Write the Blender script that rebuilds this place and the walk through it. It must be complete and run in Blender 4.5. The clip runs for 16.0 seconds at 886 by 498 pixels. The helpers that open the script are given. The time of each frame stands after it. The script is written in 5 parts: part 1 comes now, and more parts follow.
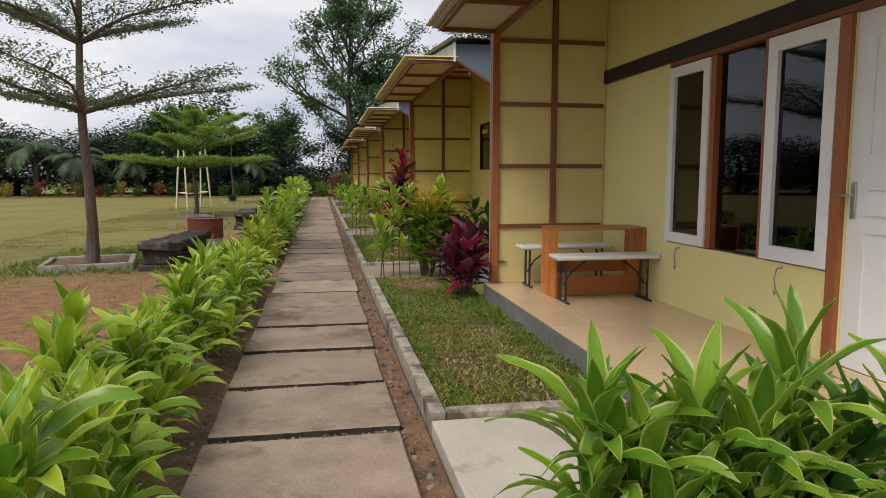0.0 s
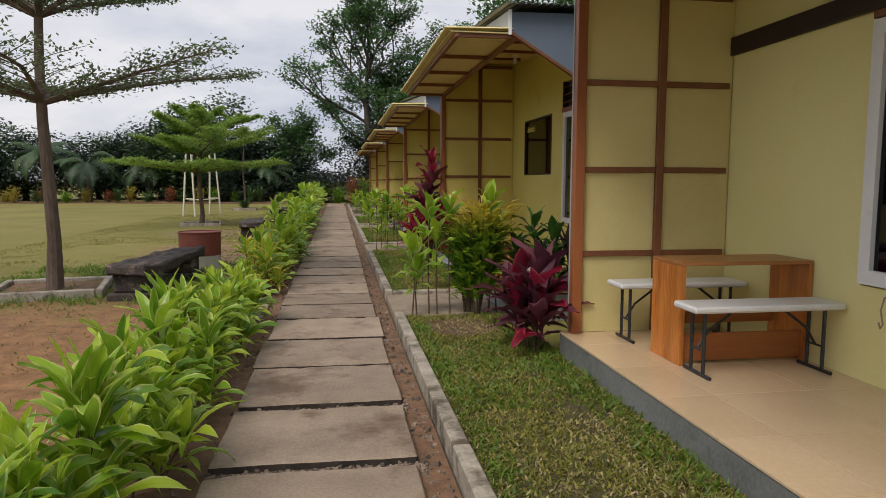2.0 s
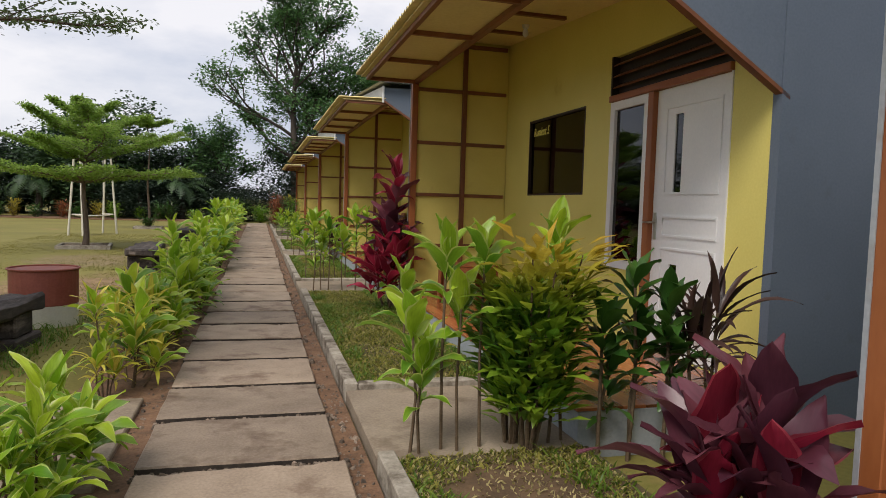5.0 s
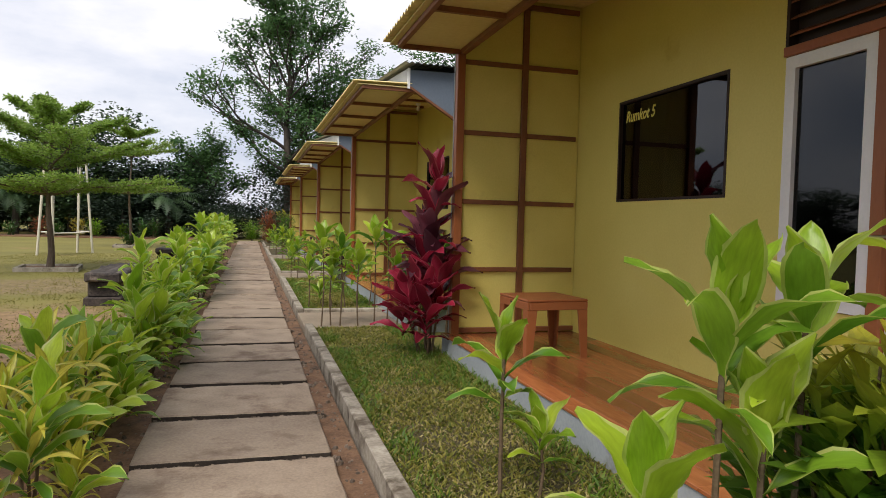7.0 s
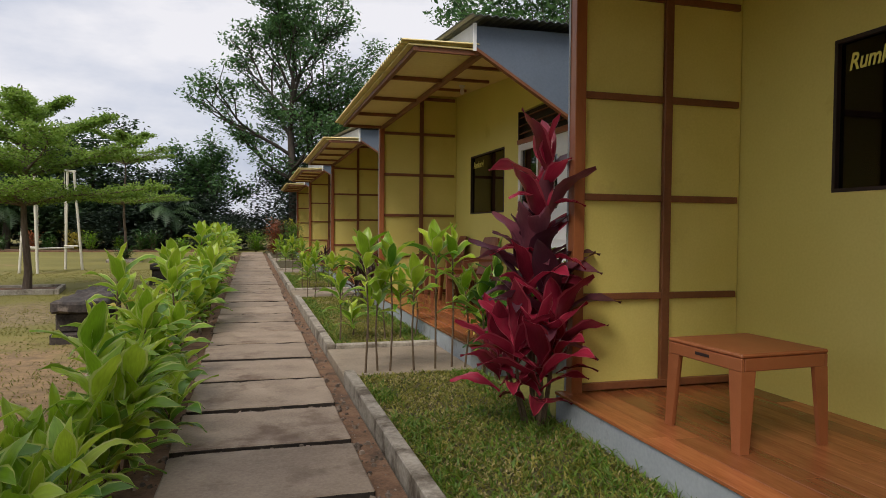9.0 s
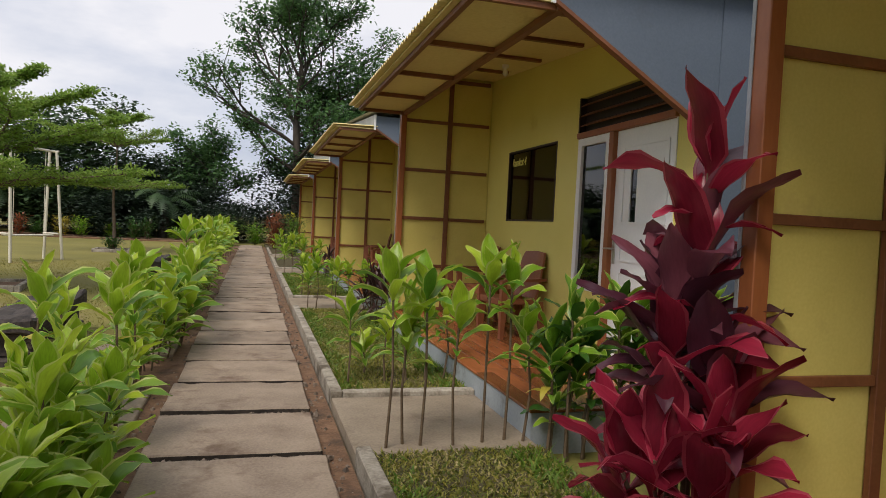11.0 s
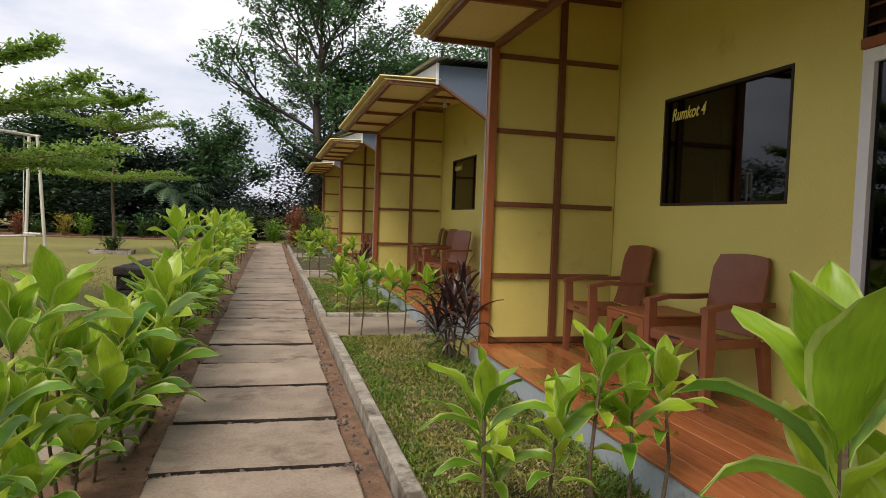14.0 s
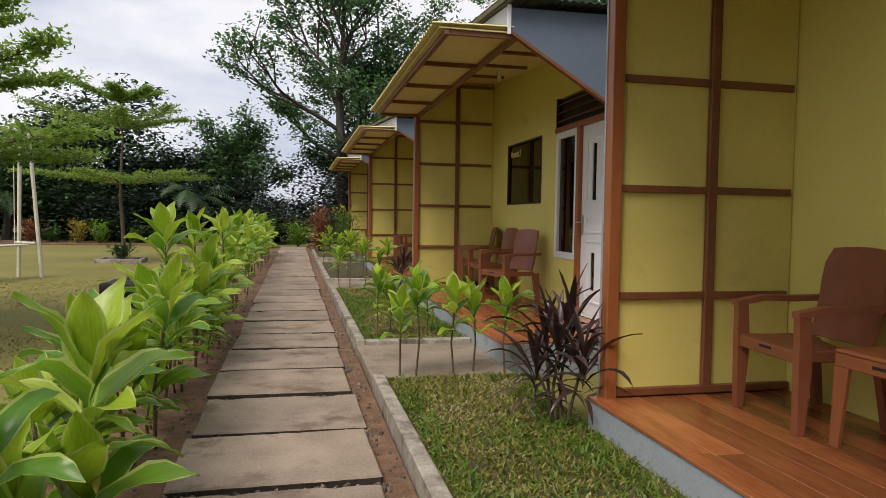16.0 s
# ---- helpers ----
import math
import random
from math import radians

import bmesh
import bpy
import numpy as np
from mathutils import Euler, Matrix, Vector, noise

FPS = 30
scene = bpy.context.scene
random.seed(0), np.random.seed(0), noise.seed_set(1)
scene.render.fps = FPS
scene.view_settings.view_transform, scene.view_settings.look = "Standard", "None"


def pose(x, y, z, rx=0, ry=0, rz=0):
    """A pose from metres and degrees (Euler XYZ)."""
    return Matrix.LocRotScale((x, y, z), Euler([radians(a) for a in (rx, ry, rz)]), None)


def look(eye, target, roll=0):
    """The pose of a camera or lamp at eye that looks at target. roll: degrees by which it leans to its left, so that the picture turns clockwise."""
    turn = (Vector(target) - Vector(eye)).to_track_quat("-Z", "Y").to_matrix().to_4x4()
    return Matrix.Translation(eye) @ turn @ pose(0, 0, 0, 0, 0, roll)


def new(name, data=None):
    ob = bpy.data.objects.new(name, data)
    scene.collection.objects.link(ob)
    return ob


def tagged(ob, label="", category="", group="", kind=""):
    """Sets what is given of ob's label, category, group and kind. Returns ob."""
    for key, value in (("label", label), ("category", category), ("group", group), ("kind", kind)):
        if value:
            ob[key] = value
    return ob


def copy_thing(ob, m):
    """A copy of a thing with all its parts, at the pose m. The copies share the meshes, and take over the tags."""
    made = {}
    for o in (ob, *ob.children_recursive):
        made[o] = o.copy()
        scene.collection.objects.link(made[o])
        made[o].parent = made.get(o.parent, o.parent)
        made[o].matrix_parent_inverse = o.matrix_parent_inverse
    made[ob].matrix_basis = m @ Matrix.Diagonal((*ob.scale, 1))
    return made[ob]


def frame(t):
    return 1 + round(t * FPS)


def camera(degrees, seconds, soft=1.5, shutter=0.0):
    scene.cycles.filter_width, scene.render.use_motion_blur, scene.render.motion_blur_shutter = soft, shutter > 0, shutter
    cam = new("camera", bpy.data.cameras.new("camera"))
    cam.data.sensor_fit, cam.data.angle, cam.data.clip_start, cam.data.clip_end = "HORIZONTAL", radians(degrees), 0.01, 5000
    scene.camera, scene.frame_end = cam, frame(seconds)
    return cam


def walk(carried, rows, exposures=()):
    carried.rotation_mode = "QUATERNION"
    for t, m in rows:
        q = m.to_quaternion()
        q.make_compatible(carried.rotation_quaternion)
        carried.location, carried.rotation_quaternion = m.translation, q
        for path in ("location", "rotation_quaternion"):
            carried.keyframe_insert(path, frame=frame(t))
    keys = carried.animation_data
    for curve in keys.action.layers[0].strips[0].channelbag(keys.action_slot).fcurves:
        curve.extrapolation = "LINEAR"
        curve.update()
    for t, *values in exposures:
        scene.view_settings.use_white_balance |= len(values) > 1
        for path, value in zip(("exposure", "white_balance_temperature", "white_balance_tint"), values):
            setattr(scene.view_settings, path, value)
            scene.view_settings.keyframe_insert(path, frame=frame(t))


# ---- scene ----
cam = camera(67.1, 16.0, 0.9)
PATH = [
    (0, (0.106, -7.023, 1.361), (0.461, -5.067, 1.145), 0.0),
    (0.5, (0.082, -6.579, 1.349), (0.442, -4.622, 1.14), 0.2),
    (1, (0.07, -6.081, 1.369), (0.393, -4.118, 1.161), 0.4),
    (1.5, (0.05, -5.549, 1.35), (0.353, -3.583, 1.146), -0.0),
    (2, (0.122, -4.937, 1.373), (0.431, -2.971, 1.174), 0.2),
    (2.5, (0.116, -4.433, 1.365), (0.413, -2.465, 1.166), 0.5),
    (3, (0.081, -3.795, 1.351), (0.38, -1.827, 1.157), 0.3),
    (3.5, (0.069, -3.193, 1.372), (0.368, -1.224, 1.19), 0.3),
    (4, (0.036, -2.563, 1.352), (0.455, -0.614, 1.192), 0.6),
    (4.2, (0.04, -2.332, 1.349), (0.522, -0.397, 1.198), 0.8),
    (6.3, (0.1, -0.301, 1.269), (0.657, 1.618, 1.173), 2.0),
    (6.5, (0.093, -0.015, 1.253), (0.655, 1.902, 1.168), 2.0),
    (7, (0.048, 0.609, 1.269), (0.606, 2.528, 1.189), 1.5),
    (7.5, (-0.005, 1.155, 1.277), (0.55, 3.074, 1.202), 0.9),
    (8, (-0.091, 1.724, 1.259), (0.466, 3.644, 1.182), 0.7),
    (8.5, (-0.092, 2.22, 1.278), (0.439, 4.147, 1.201), 0.4),
    (9, (-0.073, 2.788, 1.258), (0.48, 4.709, 1.198), 0.5),
    (9.2, (-0.078, 2.982, 1.267), (0.496, 4.897, 1.212), 0.4),
    (11.3, (0.079, 4.811, 1.381), (0.624, 6.734, 1.313), 3.1),
    (11.5, (0.102, 5.031, 1.354), (0.642, 6.955, 1.288), 3.0),
    (12, (0.133, 5.613, 1.331), (0.687, 7.534, 1.275), 2.4),
    (12.5, (0.127, 6.082, 1.359), (0.681, 8.003, 1.3), 2.2),
    (13, (0.045, 6.632, 1.344), (0.598, 8.553, 1.287), 2.2),
    (13.5, (0.057, 7.101, 1.343), (0.582, 9.03, 1.276), 2.0),
    (14, (0.057, 7.659, 1.312), (0.556, 9.594, 1.224), 2.1),
    (14.5, (0.059, 8.222, 1.305), (0.549, 10.158, 1.206), 1.6),
    (15, (0.084, 8.732, 1.309), (0.54, 10.677, 1.207), 1.1),
    (15.5, (0.055, 9.203, 1.272), (0.498, 11.151, 1.179), 0.9),
    (16, (0.087, 9.694, 1.277), (0.519, 11.645, 1.185), 0.9),
]
walk(cam, [(t, look(eye, target, roll)) for t, eye, target, roll in PATH], exposures=[(t, stops, 6620, 14) for t, stops in ((0, -0.08), (1.5, -0.19), (3, -0.09), (4, -0.1), (6.5, 0.2), (7.5, 0.14), (8.5, -0.14), (9, -0.06), (11.5, 0.02), (12, 0.13), (12.5, 0.12), (13.5, 0.16), (14.3, 0.16), (16, 0.05))])

# ---- light ----
SUN_EL, SUN_AZ = 52.0, 235.0
world = bpy.data.worlds.new("sky")
scene.world = world
world.use_nodes = True
wn, wl = world.node_tree.nodes, world.node_tree.links
wn.clear()
w_out = wn.new("ShaderNodeOutputWorld")
w_bg = wn.new("ShaderNodeBackground")
w_sky = wn.new("ShaderNodeTexSky")
w_sky.sky_type = "NISHITA"
w_sky.sun_disc = False
w_sky.sun_elevation = radians(SUN_EL)
w_sky.sun_rotation = radians(SUN_AZ)
w_dim = wn.new("ShaderNodeVectorMath")
w_dim.operation = "SCALE"
w_dim.inputs["Scale"].default_value = 0.09
wl.new(w_sky.outputs[0], w_dim.inputs[0])
w_co = wn.new("ShaderNodeTexCoord")
w_map = wn.new("ShaderNodeMapping")
w_map.inputs["Scale"].default_value = (1.0, 1.0, 2.6)
wl.new(w_co.outputs["Generated"], w_map.inputs[0])
w_n = wn.new("ShaderNodeTexNoise")
w_n.inputs["Scale"].default_value = 2.3
w_n.inputs["Detail"].default_value = 7
w_n.inputs["Roughness"].default_value = 0.55
wl.new(w_map.outputs[0], w_n.inputs["Vector"])
w_r = wn.new("ShaderNodeValToRGB")
w_r.color_ramp.elements[0].position, w_r.color_ramp.elements[0].color = 0.33, (0.40, 0.47, 0.60, 1)
w_r.color_ramp.elements[1].position, w_r.color_ramp.elements[1].color = 0.60, (0.92, 0.935, 0.96, 1)
e = w_r.color_ramp.elements.new(0.46)
e.color = (0.66, 0.71, 0.80, 1)
wl.new(w_n.outputs["Fac"], w_r.inputs[0])
w_m = wn.new("ShaderNodeMix")
w_m.data_type = "RGBA"
w_m.inputs[0].default_value = 0.85
wl.new(w_dim.outputs[0], w_m.inputs[6])
wl.new(w_r.outputs[0], w_m.inputs[7])
wl.new(w_m.outputs[2], w_bg.inputs[0])
w_bg.inputs[1].default_value = 1.08
wl.new(w_bg.outputs[0], w_out.inputs[0])
sun = new("sun", bpy.data.lights.new("sun", "SUN"))
sun.data.energy, sun.data.angle, sun.data.color = 2.7, radians(26), (1.0, 0.95, 0.86)
sun.matrix_world = look((-20, -18, 38), (0, 4, 0))


# ---- materials ----
def surf(name, c1, c2, scale=3.0, rough=0.6, bump=0.2, fine=40.0, metal=0.0, vary=0.0, stretch=(1, 1, 1), stain=None, island=False, spec=0.5):
    """A surface of two colours in noise at two scales, with fine relief; vary: brightness differs from object to object."""
    m = bpy.data.materials.new(name)
    m.use_nodes = True
    n, l = m.node_tree.nodes, m.node_tree.links
    b = n["Principled BSDF"]
    co = n.new("ShaderNodeTexCoord")
    mp = n.new("ShaderNodeMapping")
    mp.inputs["Scale"].default_value = stretch
    l.new(co.outputs["Object"], mp.inputs[0])
    src = mp.outputs[0]
    if vary or island:
        info = n.new("ShaderNodeObjectInfo")
        add = n.new("ShaderNodeVectorMath")
        add.operation = "ADD"
        sc = n.new("ShaderNodeMath")
        sc.operation = "MULTIPLY"
        sc.inputs[1].default_value = 37.0
        l.new(info.outputs["Random"], sc.inputs[0])
        l.new(src, add.inputs[0])
        l.new(sc.outputs[0], add.inputs[1])
        src = add.outputs[0]
    n1 = n.new("ShaderNodeTexNoise")
    n1.inputs["Scale"].default_value = scale
    n1.inputs["Detail"].default_value = 5
    n2 = n.new("ShaderNodeTexNoise")
    n2.inputs["Scale"].default_value = fine
    n2.inputs["Detail"].default_value = 3
    l.new(src, n1.inputs["Vector"])
    l.new(src, n2.inputs["Vector"])
    mixf = n.new("ShaderNodeMath")
    mixf.operation = "MULTIPLY_ADD"
    mixf.inputs[1].default_value = 0.4
    l.new(n2.outputs["Fac"], mixf.inputs[0])
    half = n.new("ShaderNodeMath")
    half.operation = "MULTIPLY"
    half.inputs[1].default_value = 0.6
    l.new(n1.outputs["Fac"], half.inputs[0])
    l.new(half.outputs[0], mixf.inputs[2])
    ramp = n.new("ShaderNodeMapRange")
    ramp.inputs["From Min"].default_value, ramp.inputs["From Max"].default_value = 0.34, 0.66
    l.new(mixf.outputs[0], ramp.inputs["Value"])
    mx = n.new("ShaderNodeMix")
    mx.data_type = "RGBA"
    mx.inputs[6].default_value, mx.inputs[7].default_value = (*c1, 1), (*c2, 1)
    l.new(ramp.outputs[0], mx.inputs[0])
    col = mx.outputs[2]
    if stain:
        n3 = n.new("ShaderNodeTexNoise")
        n3.inputs["Scale"].default_value = stain[1]
        n3.inputs["Detail"].default_value = 6
        n3.inputs["Roughness"].default_value = 0.65
        l.new(src, n3.inputs["Vector"])
        r3 = n.new("ShaderNodeMapRange")
        r3.inputs["From Min"].default_value, r3.inputs["From Max"].default_value = stain[2], stain[2] + 0.14
        l.new(n3.outputs["Fac"], r3.inputs["Value"])
        m3 = n.new("ShaderNodeMix")
        m3.data_type = "RGBA"
        m3.inputs[7].default_value = (*stain[0], 1)
        l.new(r3.outputs[0], m3.inputs[0])
        l.new(col, m3.inputs[6])
        col = m3.outputs[2]
    if vary:
        hs = n.new("ShaderNodeHueSaturation")
        vr = n.new("ShaderNodeMapRange")
        vr.inputs["To Min"].default_value, vr.inputs["To Max"].default_value = 1 - vary, 1 + vary
        rnd = info.outputs["Random"]
        if island:
            geo = n.new("ShaderNodeNewGeometry")
            rnd = geo.outputs["Random Per Island"]
        l.new(rnd, vr.inputs["Value"])
        l.new(vr.outputs[0], hs.inputs["Value"])
        l.new(col, hs.inputs["Color"])
        col = hs.outputs[0]
    l.new(col, b.inputs["Base Color"])
    b.inputs["Roughness"].default_value = rough
    b.inputs["Metallic"].default_value = metal
    b.inputs["Specular IOR Level"].default_value = spec
    if bump:
        bp = n.new("ShaderNodeBump")
        bp.inputs["Strength"].default_value = bump
        bp.inputs["Distance"].default_value = 0.01
        l.new(mixf.outputs[0], bp.inputs["Height"])
        l.new(bp.outputs[0], b.inputs["Normal"])
    return m


def leafy(name, c1, c2, back=0.35, rough=0.4, tip=None, vary=0.13):
    """A leaf: two colours from leaf to leaf, light shining through it, a soft gloss; tip: a colour towards the crown's top."""
    m = bpy.data.materials.new(name)
    m.use_nodes = True
    n, l = m.node_tree.nodes, m.node_tree.links
    b, out = n["Principled BSDF"], n["Material Output"]
    geo = n.new("ShaderNodeNewGeometry")
    info = n.new("ShaderNodeObjectInfo")
    add = n.new("ShaderNodeMath")
    add.operation = "ADD"
    l.new(geo.outputs["Random Per Island"], add.inputs[0])
    l.new(info.outputs["Random"], add.inputs[1])
    fr = n.new("ShaderNodeMath")
    fr.operation = "FRACT"
    l.new(add.outputs[0], fr.inputs[0])
    mx = n.new("ShaderNodeMix")
    mx.data_type = "RGBA"
    mx.inputs[6].default_value, mx.inputs[7].default_value = (*c1, 1), (*c2, 1)
    l.new(fr.outputs[0], mx.inputs[0])
    col = mx.outputs[2]
    co = n.new("ShaderNodeTexCoord")
    ns = n.new("ShaderNodeTexNoise")
    ns.inputs["Scale"].default_value = 25
    ns.inputs["Detail"].default_value = 4
    veins = n.new("ShaderNodeMapping")
    veins.inputs["Scale"].default_value = (0.22, 5.0, 1.0)
    l.new(co.outputs["Object"], veins.inputs[0])
    l.new(veins.outputs[0], ns.inputs["Vector"])
    vr = n.new("ShaderNodeMapRange")
    vr.inputs["From Min"].default_value, vr.inputs["From Max"].default_value = 0.3, 0.7
    vr.inputs["To Min"].default_value, vr.inputs["To Max"].default_value = 1 - vary, 1 + vary
    l.new(ns.outputs["Fac"], vr.inputs["Value"])
    hs = n.new("ShaderNodeHueSaturation")
    l.new(vr.outputs[0], hs.inputs["Value"])
    if tip:
        sep = n.new("ShaderNodeSeparateXYZ")
        l.new(co.outputs["Generated"], sep.inputs[0])
        tr = n.new("ShaderNodeMapRange")
        tr.inputs["From Min"].default_value, tr.inputs["From Max"].default_value = tip[1], tip[2]
        l.new(sep.outputs[2], tr.inputs["Value"])
        mt = n.new("ShaderNodeMix")
        mt.data_type = "RGBA"
        mt.inputs[7].default_value = (*tip[0], 1)
        l.new(tr.outputs[0], mt.inputs[0])
        l.new(col, mt.inputs[6])
        col = mt.outputs[2]
    l.new(col, hs.inputs["Color"])
    l.new(hs.outputs[0], b.inputs["Base Color"])
    b.inputs["Roughness"].default_value = rough
    tl = n.new("ShaderNodeBsdfTranslucent")
    l.new(hs.outputs[0], tl.inputs["Color"])
    ms = n.new("ShaderNodeMixShader")
    ms.inputs[0].default_value = back
    l.new(b.outputs[0], ms.inputs[1])
    l.new(tl.outputs[0], ms.inputs[2])
    l.new(ms.outputs[0], out.inputs["Surface"])
    return m


def grained(name, c1, c2, rough=0.4, vary=0.2, along="Y", scale=6.0):
    """Wood with the grain along one axis."""
    s = {"X": (0.12, 1, 1), "Y": (1, 0.12, 1), "Z": (1, 1, 0.12)}[along]
    return surf(name, c1, c2, scale=scale * 2, rough=rough, bump=0.15, fine=70, vary=vary, stretch=s)


def glassy(name, tint, rough=0.02):
    m = bpy.data.materials.new(name)
    m.use_nodes = True
    b = m.node_tree.nodes["Principled BSDF"]
    b.inputs["Base Color"].default_value = (*tint, 1)
    b.inputs["Roughness"].default_value = rough
    b.inputs["Transmission Weight"].default_value = 1.0
    b.inputs["IOR"].default_value = 1.48
    return m


M_WALL = surf("yellow_wall_paint", (0.65, 0.565, 0.145), (0.73, 0.64, 0.19), 1.2, 0.55, 0.05, 60, stain=((0.58, 0.47, 0.10), 1.6, 0.62))
M_WALL_PALE = surf("cream_wall_paint", (0.74, 0.67, 0.29), (0.80, 0.73, 0.35), 1.2, 0.55, 0.05, 60, stain=((0.68, 0.60, 0.27), 1.6, 0.62))
M_PANEL = surf("yellow_panel_board", (0.61, 0.52, 0.13), (0.70, 0.605, 0.18), 2.2, 0.6, 0.06, 70, vary=0.05, stain=((0.56, 0.45, 0.13), 2.4, 0.6))
M_PANEL_PALE = surf("cream_panel_board", (0.61, 0.515, 0.215), (0.68, 0.585, 0.265), 2.2, 0.6, 0.06, 70, vary=0.05, stain=((0.66, 0.55, 0.25), 2.4, 0.6))
M_SHEET = surf("pale_yellow_canopy_sheet", (0.66, 0.54, 0.22), (0.78, 0.66, 0.30), 1.5, 0.5, 0.08, 30, stain=((0.50, 0.37, 0.14), 2.2, 0.6))
M_SHEET_GREY = surf("pale_grey_canopy_sheet", (0.50, 0.46, 0.40), (0.62, 0.58, 0.50), 1.5, 0.5, 0.08, 30, stain=((0.40, 0.34, 0.27), 2.2, 0.6))
M_BROWN = surf("brown_painted_batten", (0.16, 0.055, 0.022), (0.23, 0.085, 0.035), 6, 0.5, 0.15, 50, vary=0.12)
M_POST = surf("orange_brown_post_paint", (0.265, 0.080, 0.024), (0.335, 0.112, 0.036), 5, 0.45, 0.15, 50, vary=0.1, stretch=(1, 1, 0.3))
M_STRIP = surf("dark_brown_vent_board", (0.016, 0.008, 0.006), (0.030, 0.013, 0.010), 5, 0.6, 0.1, 50)
M_GREY = surf("blue_grey_wall_paint", (0.095, 0.125, 0.170), (0.125, 0.158, 0.21), 1.4, 0.6, 0.06, 60, stain=((0.095, 0.115, 0.145), 2.0, 0.62))
M_FASCIA = surf("pale_grey_fascia", (0.30, 0.32, 0.34), (0.40, 0.42, 0.44), 2, 0.6, 0.08, 50, stain=((0.3, 0.28, 0.25), 3.0, 0.58))
M_ROOF = surf("grey_corrugated_roof", (0.10, 0.115, 0.13), (0.17, 0.185, 0.20), 2, 0.5, 0.15, 40, metal=0.3, stain=((0.13, 0.09, 0.06), 2.5, 0.6))
M_WHITE = surf("white_gloss_paint", (0.74, 0.75, 0.76), (0.82, 0.82, 0.82), 2.5, 0.35, 0.04, 50, stain=((0.62, 0.60, 0.57), 4.0, 0.66))
M_WHITE_SEAT = surf("white_plastic_seat", (0.62, 0.62, 0.62), (0.72, 0.72, 0.71), 6, 0.4, 0.1, 90)
M_GLASS = glassy("tinted_glass", (0.03, 0.033, 0.036))
M_STEEL = surf("brushed_steel", (0.45, 0.43, 0.40), (0.6, 0.58, 0.55), 20, 0.3, 0.02, 90, metal=1.0)
M_DARK_STEEL = surf("dark_bench_steel", (0.035, 0.035, 0.04), (0.06, 0.06, 0.065), 20, 0.4, 0.05, 90, metal=0.6)
M_HOOK = surf("galvanised_hook", (0.30, 0.26, 0.18), (0.4, 0.36, 0.28), 20, 0.5, 0.05, 90, metal=0.8)
M_SLAB = surf("worn_concrete_slab", (0.205, 0.152, 0.108), (0.345, 0.268, 0.196), 3.5, 0.75, 0.7, 60, vary=0.18, stain=((0.135, 0.086, 0.056), 2.4, 0.54))
M_SLAB_EDGE = surf("shade_dark_slab_edge", (0.022, 0.017, 0.013), (0.060, 0.045, 0.034), 12, 0.9, 0.6, 60)
M_POT = surf("black_plastic_pot", (0.012, 0.012, 0.013), (0.03, 0.03, 0.03), 8, 0.5, 0.1, 60)
M_KERB = surf("weathered_concrete_kerb", (0.20, 0.170, 0.130), (0.44, 0.395, 0.325), 7, 0.85, 0.8, 45, vary=0.05, stain=((0.095, 0.072, 0.048), 4.0, 0.50))
M_PAD_PALE = surf("pale_concrete_pad", (0.40, 0.355, 0.285), (0.53, 0.485, 0.405), 2.5, 0.8, 0.3, 60, stain=((0.25, 0.19, 0.13), 1.8, 0.57))
M_PAD = surf("stained_concrete_pad", (0.20, 0.155, 0.11), (0.34, 0.275, 0.20), 2.5, 0.8, 0.4, 60, stain=((0.14, 0.10, 0.065), 1.8, 0.54))
M_PLINTH = surf("grey_painted_plinth", (0.27, 0.30, 0.32), (0.36, 0.39, 0.41), 3, 0.7, 0.2, 50, stain=((0.15, 0.15, 0.12), 2.5, 0.56))
M_PLINTH_DARK = surf("damp_grey_plinth", (0.10, 0.105, 0.10), (0.20, 0.205, 0.20), 3, 0.7, 0.3, 50, stain=((0.07, 0.075, 0.06), 2.5, 0.52))
M_TILE = surf("cream_floor_tile", (0.52, 0.38, 0.23), (0.60, 0.45, 0.29), 1.5, 0.22, 0.02, 60, vary=0.04, stain=((0.48, 0.34, 0.19), 3.0, 0.62))
M_GROUT = surf("brown_grout", (0.20, 0.14, 0.08), (0.28, 0.2, 0.12), 10, 0.9, 0.2, 60)
M_PLANK = grained("orange_brown_floor_plank", (0.215, 0.064, 0.021), (0.35, 0.122, 0.045), 0.26, 0.42)
M_TEAK = grained("varnished_teak_board", (0.30, 0.085, 0.014), (0.62, 0.235, 0.052), 0.3, 0.2, "Z")
M_PLASTIC = surf("brown_moulded_plastic", (0.21, 0.068, 0.030), (0.26, 0.088, 0.042), 9, 0.45, 0.12, 160, vary=0.08)
M_PLASTIC_OR = surf("orange_brown_plastic", (0.27, 0.085, 0.028), (0.33, 0.11, 0.04), 9, 0.45, 0.12, 160, vary=0.06)
M_SOIL = surf("reddish_soil", (0.10, 0.052, 0.027), (0.225, 0.125, 0.068), 9, 0.95, 1.0, 60, stain=((0.06, 0.038, 0.024), 3, 0.55))
M_CLOD = surf("earth_clod", (0.10, 0.055, 0.03), (0.30, 0.20, 0.12), 8, 0.95, 0.4, 60, vary=0.4, island=True)
M_JOINT = surf("gritty_joint_filling", (0.060, 0.045, 0.034), (0.16, 0.125, 0.095), 30, 0.95, 1.0, 120)
M_GRAVEL = surf("small_grey_gravel", (0.085, 0.060, 0.042), (0.24, 0.185, 0.140), 8, 0.9, 0.3, 50, vary=0.55, island=True)
